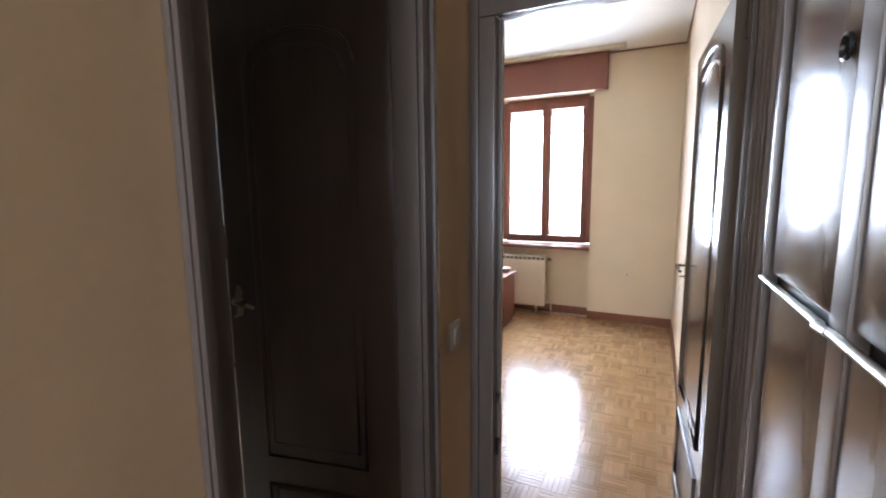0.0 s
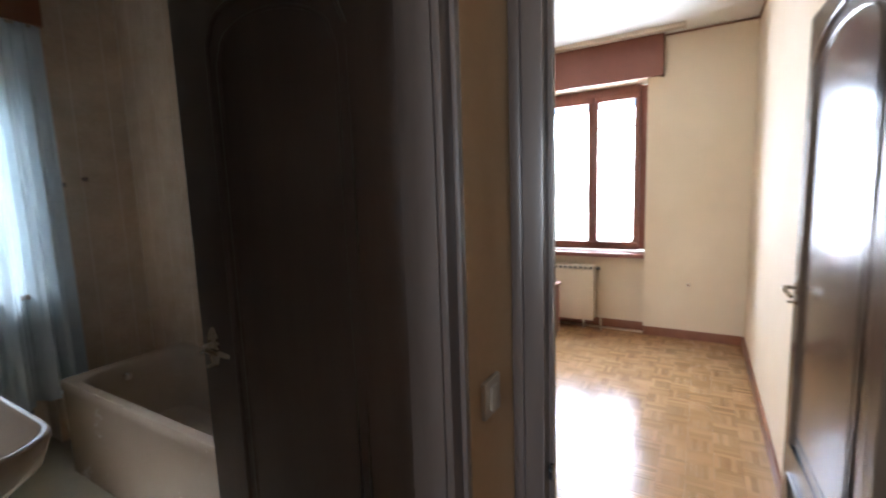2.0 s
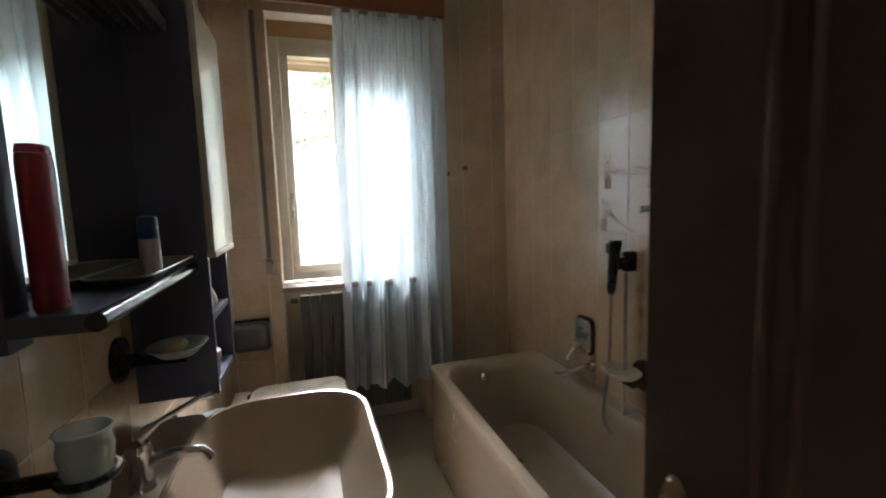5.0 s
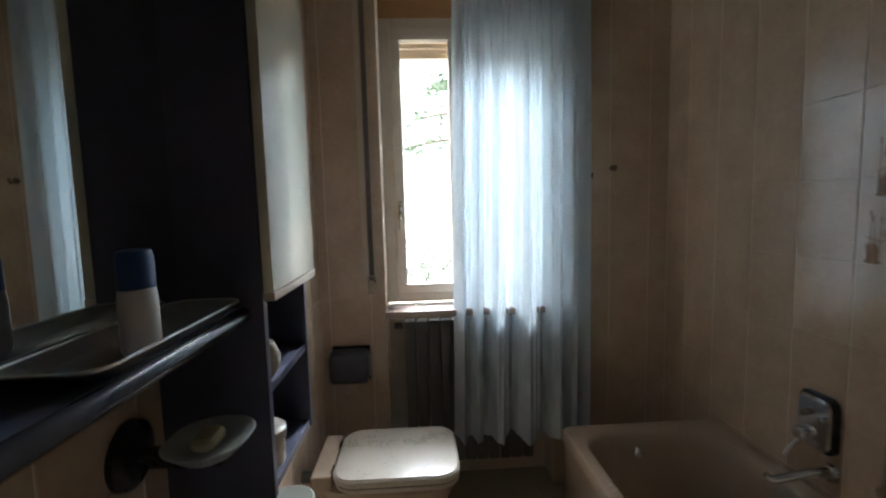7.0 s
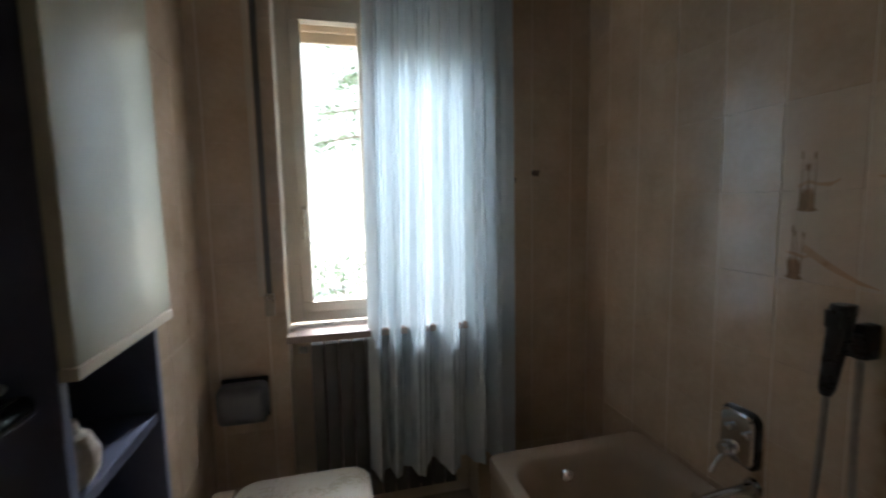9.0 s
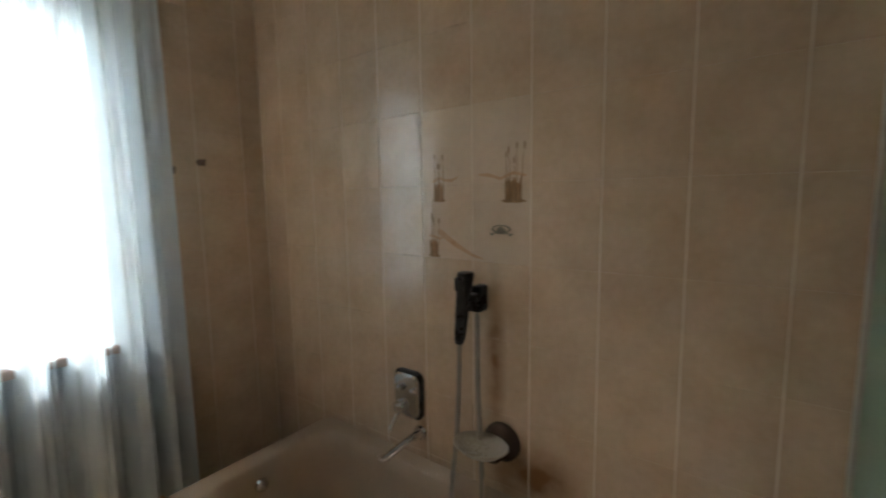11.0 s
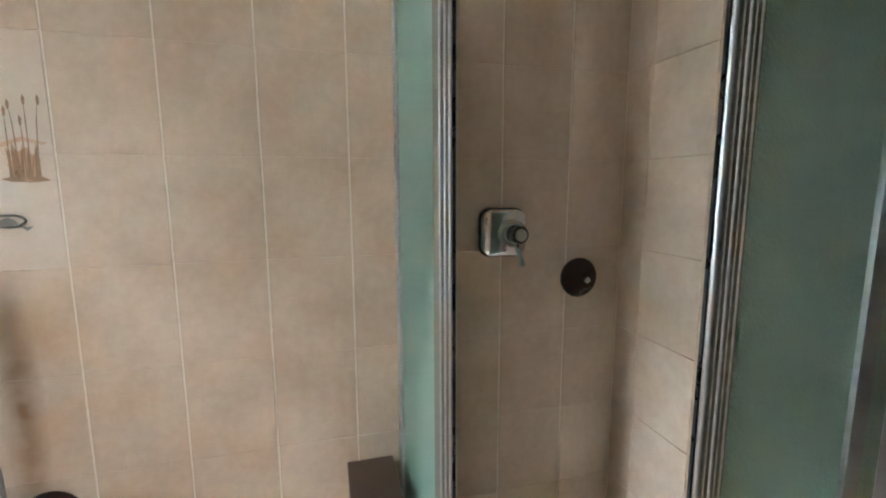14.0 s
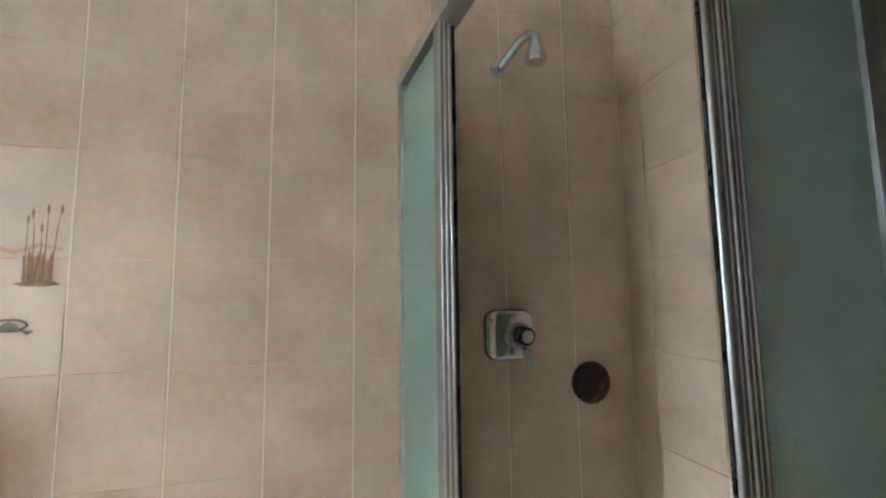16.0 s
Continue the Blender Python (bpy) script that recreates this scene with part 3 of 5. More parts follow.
def radiator(name, axis, a0, a1, f, depth, z0, z1, n, material, label, gap=0.002):
    """Column radiator along axis, front face at f, with feed pipe."""
    root = thing(name, (f, a0, 0) if axis == "y" else (a0, f, 0), label, "radiator")
    st = (a1 - a0) / n
    for i in range(n):
        u0, u1 = a0 + i * st + gap, a0 + (i + 1) * st - gap
        b = bmesh.new()
        for v0, v1 in ((f, f + depth * 0.42), (f + depth * 0.55, f + depth)):
            if axis == "y":
                bx(b, v0, v1, u0, u1, z0, z1 - 0.04, 0.008)
            else:
                bx(b, u0, u1, v0, v1, z0, z1 - 0.04, 0.008)
        if axis == "y":
            bx(b, f, f + depth, u0, u1, z1 - 0.045, z1, 0.012)
        else:
            bx(b, u0, u1, f, f + depth, z1 - 0.045, z1, 0.012)
        part("column", b, material, root)
    m = f + depth / 2
    w = (lambda u, v, z: (v, u, z)) if axis == "y" else (lambda u, v, z: (u, v, z))
    part("pipe", tube(bmesh.new(), [w(a0 + 0.01, m, z0 + 0.03), w(a0 - 0.05, m, z0 + 0.03), w(a0 - 0.06, m, z0 - 0.02), w(a0 - 0.06, m, 0.0)], 0.010, 8), material, root)
    part("valve", lathe(bmesh.new(), [(0.0, -0.02), (0.016, -0.02), (0.018, 0.02), (0, 0.024)], w(a0 - 0.03, m, z1 - 0.03), "x" if axis == "x" else "y", 12), RADGREY, root)
    part("bracket", box(*((m - 0.01, m + 0.01, a0 + 0.1, a0 + 0.12) if axis == "y" else (a0 + 0.1, a0 + 0.12, m - 0.01, m + 0.01)), 0, z0 + 0.01), material, root)
    return root


radiator("radiator", "y", -2.455, -1.90, 2.93, 0.13, 0.11, 0.66, 9, RADWHITE, "cream column radiator under the bedroom window", 0.0004)
bed_rad = bpy.data.objects["radiator"]
part("front_panel", box(2.914, 2.9285, -2.457, -1.898, 0.105, 0.615, 0.004), RADWHITE, bed_rad, "smooth cream front panel")
for k in range(11):
    part("grille_slot", box(2.916, 2.927, -2.445 + k * 0.05, -2.412 + k * 0.05, 0.628, 0.652, 0.002), RADGREY, bed_rad, "dark grille slot")
ns = thing("nightstand", (2.45, -2.0, 0), "low brown wooden nightstand beside the radiator", "nightstand")
part("body", box(2.25, 2.62, -2.20, -1.78, 0.06, 0.52, 0.006), REDWOOD, ns)
part("top", box(2.23, 2.64, -2.215, -1.77, 0.521, 0.545, 0.006), REDWOOD, ns)
part("plinth", box(2.28, 2.60, -2.18, -1.80, 0, 0.059, 0.003), REDWOOD, ns)
wb = thing("white_bowl", (2.50, -2.15, 0.545), "small white bowl on the nightstand", "bowl")
part("bowl", lathe(bmesh.new(), [(0.0, 0.0), (0.03, 0.0), (0.055, 0.03), (0.06, 0.045), (0.054, 0.045), (0.0, 0.012)], (2.50, -2.14, 0.546), "z", 20), WHITE_PLASTIC, wb)
ds = thing("wall_socket", (BX, -3.25, 0.5), "small round cream socket on the bedroom wall", "socket")
part("cover", lathe(bmesh.new(), [(0.0, 0.0), (0.016, 0.0), (0.013, -0.012), (0.0, -0.014)], (BX - 0.0005, -3.28, 0.515), "x", 16), BRASSY, ds)


# ---- bathroom: window ----
def bath_window():
    root = thing("window_2", (-0.98, 0.1, WZ0), "cream painted two-sash bathroom window with lowered shutter top", "window")
    root["kind"] = "structure"
    x0, x1, z0, z1, y = WX0, WX1, WZ0, 2.33, 0.09
    for nm, b in (("frame_left", box(x0 + 0.002, x0 + 0.055, y - 0.035, y + 0.035, z0, z1, 0.004)), ("frame_right", box(x1 - 0.055, x1 - 0.002, y - 0.035, y + 0.035, z0, z1, 0.004)),
                  ("frame_top", box(x0 + 0.056, x1 - 0.056, y - 0.035, y + 0.035, z1 - 0.05, z1, 0.004)), ("frame_bottom", box(x0 + 0.056, x1 - 0.056, y - 0.035, y + 0.035, z0 + 0.0, z0 + 0.045, 0.004))):
        part(nm, b, WINWHITE, root)
    part("lintel_board", box(x0 + 0.002, x1 - 0.002, y - 0.03, y + 0.02, z1 + 0.001, WZ1 - 0.001, 0.003), OAK, root)
    mid = -1.005
    for a, b_ in ((x0 + 0.057, mid - 0.001), (mid + 0.001, x1 - 0.057)):
        sash = part("sash", box(a, b_, y - 0.05, y + 0.005, z0 + 0.047, z0 + 0.092, 0.004), WINWHITE, root)
        part("rail", box(a, b_, y - 0.05, y + 0.005, z1 - 0.105, z1 - 0.052, 0.004), WINWHITE, sash)
        part("stile", box(a, a + 0.045, y - 0.05, y + 0.005, z0 + 0.093, z1 - 0.106, 0.004), WINWHITE, sash)
        part("stile", box(b_ - 0.05, b_, y - 0.05, y + 0.005, z0 + 0.093, z1 - 0.106, 0.004), WINWHITE, sash)
        p = part("pane", box(a + 0.046, b_ - 0.051, y - 0.024, y - 0.02, z0 + 0.093, z1 - 0.106), PANE, sash, "clear window glass")
        p.visible_shadow = False
    hp = part("handle_plate", box(x0 + 0.072, x0 + 0.092, y - 0.058, y - 0.0505, 1.37, 1.46, 0.003), BRASSY, root, "dull metal handle plate")
    part("handle", tube(bmesh.new(), [(x0 + 0.082, y - 0.058, 1.44), (x0 + 0.082, y - 0.085, 1.44), (x0 + 0.080, y - 0.09, 1.40), (x0 + 0.078, y - 0.088, 1.32)], 0.007, 8), BRASSY, hp)
    # shutter let down a hand's width behind the glass; a slit row between two slats
    for i, z in enumerate((2.176, 2.226, 2.293, 2.342)):
        part("shutter_slat", box(x0 + 0.03, x1 - 0.03, 0.165, 0.178, z, z + 0.047, 0.004), SHUTTER, root)
    for i in range(26):
        part("slat_link", box(x0 + 0.035 + i * 0.0295, x0 + 0.048 + i * 0.0295, 0.167, 0.176, 2.274, 2.292), SHUTTER, root)
    part("window_sill", box(x0 - 0.0, x1 + 0.0, -0.14, 0.054, 0.915, 0.945, 0.006), MARBLE, root, "brown stone window sill")


bath_window()
vb = thing("window_valance", (-0.95, -0.1, 2.41), "red-brown wooden valance box above the bathroom window", "valance")
part("front", box(-1.695, -0.44, -0.225, -0.203, 2.405, H - 0.003, 0.004), VALANCE, vb)
part("end_board", box(-0.462, -0.44, -0.202, YW - 0.004, 2.405, H - 0.003, 0.004), VALANCE, vb)
part("curtain_rod", tube(bmesh.new(), [(-1.60, -0.155, 2.435), (-0.465, -0.155, 2.435)], 0.008, 8), BRASSY, vb)


def curtain():
    """Sheer cloth gathered in uneven folds, wider at the hem."""
    rnd = random.Random(4)
    nx, nz = 150, 30
    bm = bmesh.new()
    ph = [rnd.uniform(0, 6.28) for _ in range(4)]
    rows = []
    for j in range(nz + 1):
        v = j / nz
        z = 2.425 - v * 2.10
        row = []
        for i in range(nx + 1):
            u = i / nx
            x = -1.045 - 0.045 * v + (0.595 + 0.055 * v) * u + 0.012 * v * math.sin(9 * u + ph[0])
            amp = 0.034 + 0.024 * v
            fold = math.sin(2 * math.pi * (7 * u + 0.45 * math.sin(5 * u + ph[1]))) + 0.45 * math.sin(2 * math.pi * 19 * u + ph[2] + v) * (1 - 0.6 * v)
            y = -0.165 + amp * fold + 0.012 * math.sin(3 * v + 4 * u)
            row.append(bm.verts.new((x, y, z + (0.010 * math.sin(2 * math.pi * 7 * u) if j == nz else 0))))
        rows.append(row)
    for a, b in zip(rows, rows[1:]):
        for i in range(nx):
            bm.faces.new((a[i], a[i + 1], b[i + 1], b[i]))
    root = thing("curtain", (-0.75, -0.16, 2.42), "sheer white curtain hanging gathered before the bathroom window", "curtain")
    part("cloth", bm, SHEER, root)
    part("heading_tape", box(-1.045, -0.452, -0.158, -0.150, 2.405, 2.43, 0.002), WHITE_PLASTIC, root)


curtain()
st = thing("shutter_strap", (-1.45, YW, 1.05), "grey roller shutter strap with wall winder", "shutter strap")
part("strap", box(-1.462, -1.440, YW - 0.022, YW - 0.019, 1.11, 2.41), RADGREY, st)
part("winder", box(-1.470, -1.432, YW - 0.030, YW - 0.002, 1.02, 1.11, 0.004), BRASSY, st, "worn metal strap winder")
part("guide_rail", box(-1.492, -1.470, YW - 0.012, YW - 0.002, 1.10, 2.41, 0.002), WINWHITE, st)
radiator("radiator", "x", -1.31, -0.66, 0.0, 0.09, 0.12, 0.86, 11, RADGREY, "dark grey column radiator in the niche under the sill")

# paper holder on the window wall
ph_ = thing("toilet_paper_holder", (-1.57, YW, 0.68), "dark covered toilet paper holder on the window wall", "paper holder")
part("back_plate", box(-1.655, -1.475, YW - 0.014, YW - 0.007, 0.60, 0.77, 0.003), BLACK, ph_)
part("cover", box(-1.658, -1.472, YW - 0.125, YW - 0.0145, 0.615, 0.765, 0.05, 6), HOLDERGREY, ph_)
part("paper_roll", tube(bmesh.new(), [(-1.645, YW - 0.07, 0.655), (-1.485, YW - 0.07, 0.655)], 0.048, 18), RADGREY, ph_)


def towel_hook(x, z):
    root = thing("towel_hook", (x, YW, z), "small brown towel hook on the tiled window wall", "hook", "hooks on the tiles")
    part("base", lathe(bmesh.new(), [(0, 0), (0.014, 0), (0.013, -0.008), (0, -0.01)], (x, YW - 0.003, z), "y", 16), LEDGE, root)
    part("prong", tube(bmesh.new(), [(x, YW - 0.011, z), (x, YW - 0.035, z - 0.012), (x, YW - 0.045, z + 0.010)], 0.006, 8), LEDGE, root)


towel_hook(-0.396, 1.556)
towel_hook(-0.282, 1.590)
nl = thing("wall_plug", (0, -0.772, 2.33), "small dark screw plug high on the tiled wall", "wall plug")
part("rim", lathe(bmesh.new(), [(0, 0), (0.013, 0), (0.011, -0.004), (0.006, -0.006), (0, -0.003)], (-0.0025, -0.772, 2.33), "x", 14), DARKBROWN, nl)
part("screw", lathe(bmesh.new(), [(0, 0), (0.005, 0), (0.004, -0.012), (0, -0.013)], (-0.0065, -0.772, 2.33), "x", 10), BRASSY, nl)


# ---- bathroom: sanitary ware ----
def bathtub():
    root = thing("bathtub", (-0.34, -1.2, 0), "beige built-in bathtub with glossy rounded rim", "bathtub")
    x0, x1, y0, y1, zr = -0.665, -0.008, -1.93, -0.445, 0.514
    cx, cy, w, d = (x0 + x1) / 2, (y0 + y1) / 2, x1 - x0, y1 - y0
    rings = [rrect(cx, cy, w - 0.012, d - 0.012, 0.03, 0.0), rrect(cx, cy, w - 0.012, d - 0.012, 0.03, zr - 0.055),
             rrect(cx, cy, w, d, 0.035, zr - 0.05), rrect(cx, cy, w, d, 0.035, zr - 0.010), rrect(cx, cy, w - 0.012, d - 0.012, 0.035, zr),
             rrect(cx, cy, w - 0.10, d - 0.12, 0.10, zr - 0.002), rrect(cx, cy, w - 0.125, d - 0.15, 0.11, zr - 0.014),
             rrect(cx, cy, w - 0.15, d - 0.19, 0.12, zr - 0.06), rrect(cx, cy + 0.03, w - 0.22, d - 0.36, 0.12, zr - 0.34), rrect(cx, cy + 0.03, w - 0.32, d - 0.50, 0.10, zr - 0.38)]
    part("shell", loft(bmesh.new(), rings), CERAMIC, root)
    ov = part("overflow", lathe(bmesh.new(), [(0.0, 0.004), (0.024, 0.004), (0.022, -0.006), (0.010, -0.012), (0, -0.012)], (-0.385, -0.548, 0.445), "y", 20), CHROME, root, "chrome overflow rosette")
    part("drain", lathe(bmesh.new(), [(0.0, 0.0), (0.03, 0.0), (0.026, 0.006), (0.0, 0.006)], (-0.34, -0.85, 0.1285), "z", 20), CHROME, root)


bathtub()
lw = thing("bath_end_ledge", (-0.03, -1.99, 0), "low brown tiled ledge wall between bathtub and shower", "ledge")
part("block", box(-0.664, -0.008, -2.045, -1.932, 0, 0.677, 0.003), TILE, lw)
part("top", box(-0.664, -0.008, -2.049, -1.931, 0.678, 0.700, 0.004), LEDGE, lw, "brown tile capping")


def washbasin():
    root = thing("washbasin", (-1.42, -1.63, 0), "beige ceramic pedestal washbasin with raised rounded rim", "washbasin")
    cx, cy, z = -1.332, -1.64, 0.835
    W, D = 0.448, 0.655
    rings = [rrect(cx - 0.02, cy, 0.20, 0.28, 0.08, z - 0.235), rrect(cx - 0.04, cy, 0.27, 0.38, 0.12, z - 0.195), rrect(cx - 0.015, cy, 0.36, 0.56, 0.15, z - 0.135), rrect(cx, cy, W - 0.025, D - 0.035, 0.15, z - 0.09),
             rrect(cx, cy, W, D, 0.145, z - 0.02), rrect(cx, cy, W + 0.002, D + 0.002, 0.145, z - 0.006), rrect(cx, cy, W - 0.010, D - 0.010, 0.142, z),
             rrect(cx, cy, W - 0.028, D - 0.028, 0.135, z - 0.001), rrect(cx, cy, W - 0.040, D - 0.040, 0.13, z - 0.012),
             rrect(cx, cy, W - 0.07, D - 0.09, 0.13, z - 0.07), rrect(cx - 0.01, cy, W - 0.17, D - 0.24, 0.08, z - 0.14), rrect(cx - 0.02, cy, 0.10, 0.16, 0.04, z - 0.155)]
    part("bowl", loft(bmesh.new(), rings), CERAMIC, root)
    rings = [rrect(-1.62, cy, 0.155, D - 0.10, 0.03, z - 0.12), rrect(-1.62, cy, 0.157, D - 0.02, 0.035, z - 0.05), rrect(-1.62, cy, 0.157, D, 0.035, z - 0.026), rrect(-1.62, cy, 0.150, D - 0.01, 0.035, z - 0.018)]
    part("deck", loft(bmesh.new(), rings), CERAMIC, root)
    rings = [rrect(-1.45, cy, 0.24, 0.23, 0.07, 0.0), rrect(-1.45, cy, 0.20, 0.18, 0.07, 0.06), rrect(-1.45, cy, 0.17, 0.15, 0.06, 0.35), rrect(-1.44, cy, 0.20, 0.22, 0.08, z - 0.23)]
    part("pedestal", loft(bmesh.new(), rings), CERAMIC, root)
    part("drain", lathe(bmesh.new(), [(0.0, 0), (0.028, 0), (0.024, 0.005), (0.012, 0.007), (0, 0.007)], (-1.365, cy, z - 0.154), "z", 18), CHROME, root)
    tap = part("tap_body", lathe(bmesh.new(), [(0, 0), (0.028, 0), (0.024, 0.012), (0.022, 0.06), (0.026, 0.075), (0.02, 0.095), (0, 0.10)], (-1.605, cy, z - 0.018), "z", 18), CHROME, root, "chrome mixer tap")
    part("spout", tube(bmesh.new(), [(-1.60, cy, z + 0.03), (-1.54, cy, z + 0.045), (-1.49, cy, z + 0.04), (-1.475, cy, z + 0.02)], [0.015, 0.013, 0.012, 0.012], 10), CHROME, tap)
    part("lever", tube(bmesh.new(), [(-1.605, cy, z + 0.085), (-1.57, cy + 0.02, z + 0.11), (-1.50, cy + 0.055, z + 0.135), (-1.475, cy + 0.065, z + 0.135)], [0.010, 0.007, 0.006, 0.010], 10), CHROME, tap)
    part("chain", tube(bmesh.new(), [(-1.53, cy - 0.1, z - 0.004), (-1.51, cy - 0.1, z - 0.02), (-1.49, cy - 0.09, z - 0.09), (-1.42, cy - 0.05, z - 0.142)], 0.003, 6), CHROME, root)


washbasin()


def toilet():
    root = thing("toilet", (-1.35, -0.51, 0), "beige floor toilet with closed cream lid", "toilet")
    cy = -0.515
    rings = [rrect(-1.40, cy, 0.36, 0.22, 0.10, 0.0), rrect(-1.40, cy, 0.33, 0.20, 0.10, 0.08), rrect(-1.39, cy, 0.36, 0.22, 0.10, 0.20), rrect(-1.37, cy, 0.50, 0.33, 0.14, 0.36), rrect(-1.375, cy, 0.52, 0.345, 0.14, 0.42), rrect(-1.375, cy, 0.50, 0.33, 0.13, 0.432)]
    part("bowl", loft(bmesh.new(), rings), CERAMIC, root)
    seat = loft(bmesh.new(), [rrect(-1.325, cy, 0.435, 0.345, 0.075, 0.434), rrect(-1.325, cy, 0.45, 0.36, 0.08, 0.440), rrect(-1.325, cy, 0.45, 0.36, 0.08, 0.452), rrect(-1.325, cy, 0.44, 0.35, 0.075, 0.456)])
    part("seat", seat, WHITE_PLASTIC, root)
    lid = loft(bmesh.new(), [rrect(-1.327, cy, 0.445, 0.355, 0.075, 0.458), rrect(-1.327, cy, 0.458, 0.366, 0.08, 0.464), rrect(-1.327, cy, 0.458, 0.366, 0.08, 0.480), rrect(-1.327, cy, 0.44, 0.348, 0.07, 0.488), rrect(-1.327, cy, 0.30, 0.22, 0.05, 0.491)])
    part("lid", lid, WHITE_PLASTIC, root, "cream rounded lid")
    part("rear_block", box(-1.635, -1.56, cy - 0.13, cy + 0.17, 0.30, 0.475, 0.012, 3), CERAMIC, root)
    for s in (-1, 1):
        part("hinge", tube(bmesh.new(), [(-1.562, cy + s * 0.085 - 0.025, 0.470), (-1.562, cy + s * 0.085 + 0.025, 0.470)], 0.010, 10), CHROME, root)
    part("flush_pipe", tube(bmesh.new(), [(-1.699, cy, 0.40), (-1.63, cy, 0.40)], 0.022, 14), RADGREY, root, "grey flush pipe")


toilet()


# ---- bathroom: left wall ----
def wall_cabinet():
    root = thing("wall_cabinet", (-1.6, -1.2, 0.88), "navy wall cabinet with pale glossy door above open shelves", "cabinet")
    x0, x1, y0, y1, z0, z1 = XL + 0.002, -1.506, -1.345, -1.045, 0.88, 1.915
    part("side_panel", box(x0, x1, y0, y0 + 0.018, z0, z1, 0.002), NAVY, root)
    part("side_panel", box(x0, x1, y1 - 0.018, y1, z0, z1, 0.002), NAVY, root)
    part("back_panel", box(x0, x0 + 0.008, y0 + 0.0185, y1 - 0.0185, z0, z1), NAVY, root)
    for z in (z0, 1.075, 1.255, 1.58, z1 - 0.018):
        part("shelf", box(x0 + 0.009, x1 - (0.004 if z < z1 - 0.1 else 0), y0 + 0.0185, y1 - 0.0185, z, z + 0.018, 0.002), NAVY, root)
    d = part("door", box(x1 + 0.002, -1.485, y0 + 0.003, y1 + 0.012, 1.275, z1 + 0.005, 0.004), LACQUER, root, "pale glossy lacquered door")
    part("edge_strip", box(x1 + 0.001, -1.483, y0 + 0.003, y1 + 0.012, 1.258, 1.2745, 0.003), WINWHITE, d)
    part("front_edge", box(x1 - 0.003, x1 + 0.002, y0, y0 + 0.018, z0, 1.257, 0.001), NAVY, root)


wall_cabinet()
jar = thing("round_jar", (-1.56, -1.28, 1.093), "small rounded cream jar on the cabinet shelf", "jar")
part("body", lathe(bmesh.new(), [(0, 0), (0.02, 0), (0.034, 0.02), (0.036, 0.045), (0.026, 0.07), (0.016, 0.075), (0.014, 0.09), (0, 0.092)], (-1.538, -1.28, 1.0935), "z", 20), WHITE_PLASTIC, jar)
tub_ = thing("round_box", (-1.56, -1.2, 0.9), "white lidded round box on the lowest cabinet shelf", "box")
part("body", lathe(bmesh.new(), [(0, 0), (0.045, 0), (0.047, 0.055), (0, 0.056)], (-1.560, -1.25, 0.8985), "z", 24), WHITE_PLASTIC, tub_)
part("lid", lathe(bmesh.new(), [(0, 0), (0.050, 0), (0.050, 0.018), (0.044, 0.022), (0, 0.023)], (-1.560, -1.25, 0.955), "z", 24), WHITE_PLASTIC, tub_)


def mirror_unit():
    root = thing("mirror_unit", (-1.68, -1.65, 1.25), "wall mirror with dark shelf below and slatted lamp canopy", "mirror")
    y0, y1 = -1.922, -1.348
    part("mirror", box(XL + 0.002, -1.650, y0 + 0.06, y1, 1.256, 1.86), MIRROR, root, "silvered mirror glass")
    part("side_frame", box(XL + 0.002, -1.642, y0, y0 + 0.059, 1.20, 1.93, 0.004), NAVY, root)
    sh = part("shelf", box(XL + 0.002, -1.540, y0, y1, 1.222, 1.25, 0.003), NAVY, root, "dark laminated shelf")
    part("rounded_edge", tube(bmesh.new(), [(-1.540, y0, 1.236), (-1.540, y1, 1.236)], 0.0145, 12), SHELFEDGE, sh)
    can = part("canopy", box(XL + 0.002, -1.56, y0 + 0.06, y1, 1.862, 1.93, 0.004), NAVY, root)
    for x in (-1.640, -1.61, -1.58, -1.553):
        part("slat", box(x - 0.004, x + 0.004, y0 + 0.06, y1, 1.835, 1.861, 0.001), ALU, can, "pale metal canopy slat")


mirror_unit()
tr = thing("tray", (-1.62, -1.55, 1.25), "smoky grey oblong tray lying on the mirror shelf", "tray")
part("dish", loft(bmesh.new(), [rrect(-1.590, -1.54, 0.09, 0.30, 0.03, 1.2515), rrect(-1.588, -1.54, 0.118, 0.36, 0.035, 1.268), rrect(-1.588, -1.54, 0.112, 0.354, 0.033, 1.269), rrect(-1.590, -1.54, 0.08, 0.29, 0.03, 1.2545)]), TRAYGREY, tr)
part("rim", tube(bmesh.new(), rrect(-1.588, -1.54, 0.116, 0.358, 0.034, 1.2695), 0.0022, 8, closed=True), ALU, tr, "shiny tray rim")


def bottle(at, r, h, cap_h, body, cap, label, flat=0.7):
    root = thing("bottle", at, label, "bottle")
    x, y, z = at
    el = lambda k, zz: [(x + k * r * flat * math.cos(a), y + k * r * math.sin(a), z + zz) for a in [2 * math.pi * i / 20 for i in range(20)]]
    part("body", loft(bmesh.new(), [el(0.9, 0), el(1, 0.006), el(1, h - cap_h - 0.012), el(0.93, h - cap_h)]), body, root)
    part("cap", loft(bmesh.new(), [el(0.95, h - cap_h + 0.001), el(0.95, h - 0.012), el(0.85, h - 0.002), el(0.5, h)]), cap, root)


bottle((-1.560, -1.600, 1.2560), 0.027, 0.124, 0.048, WHITEBOTTLE, BLUE, "white bottle with blue cap standing in the tray")
bottle((-1.612, -1.868, 1.2505), 0.032, 0.24, 0.015, RED, RED, "dark red shampoo bottle on the mirror shelf", 0.6)


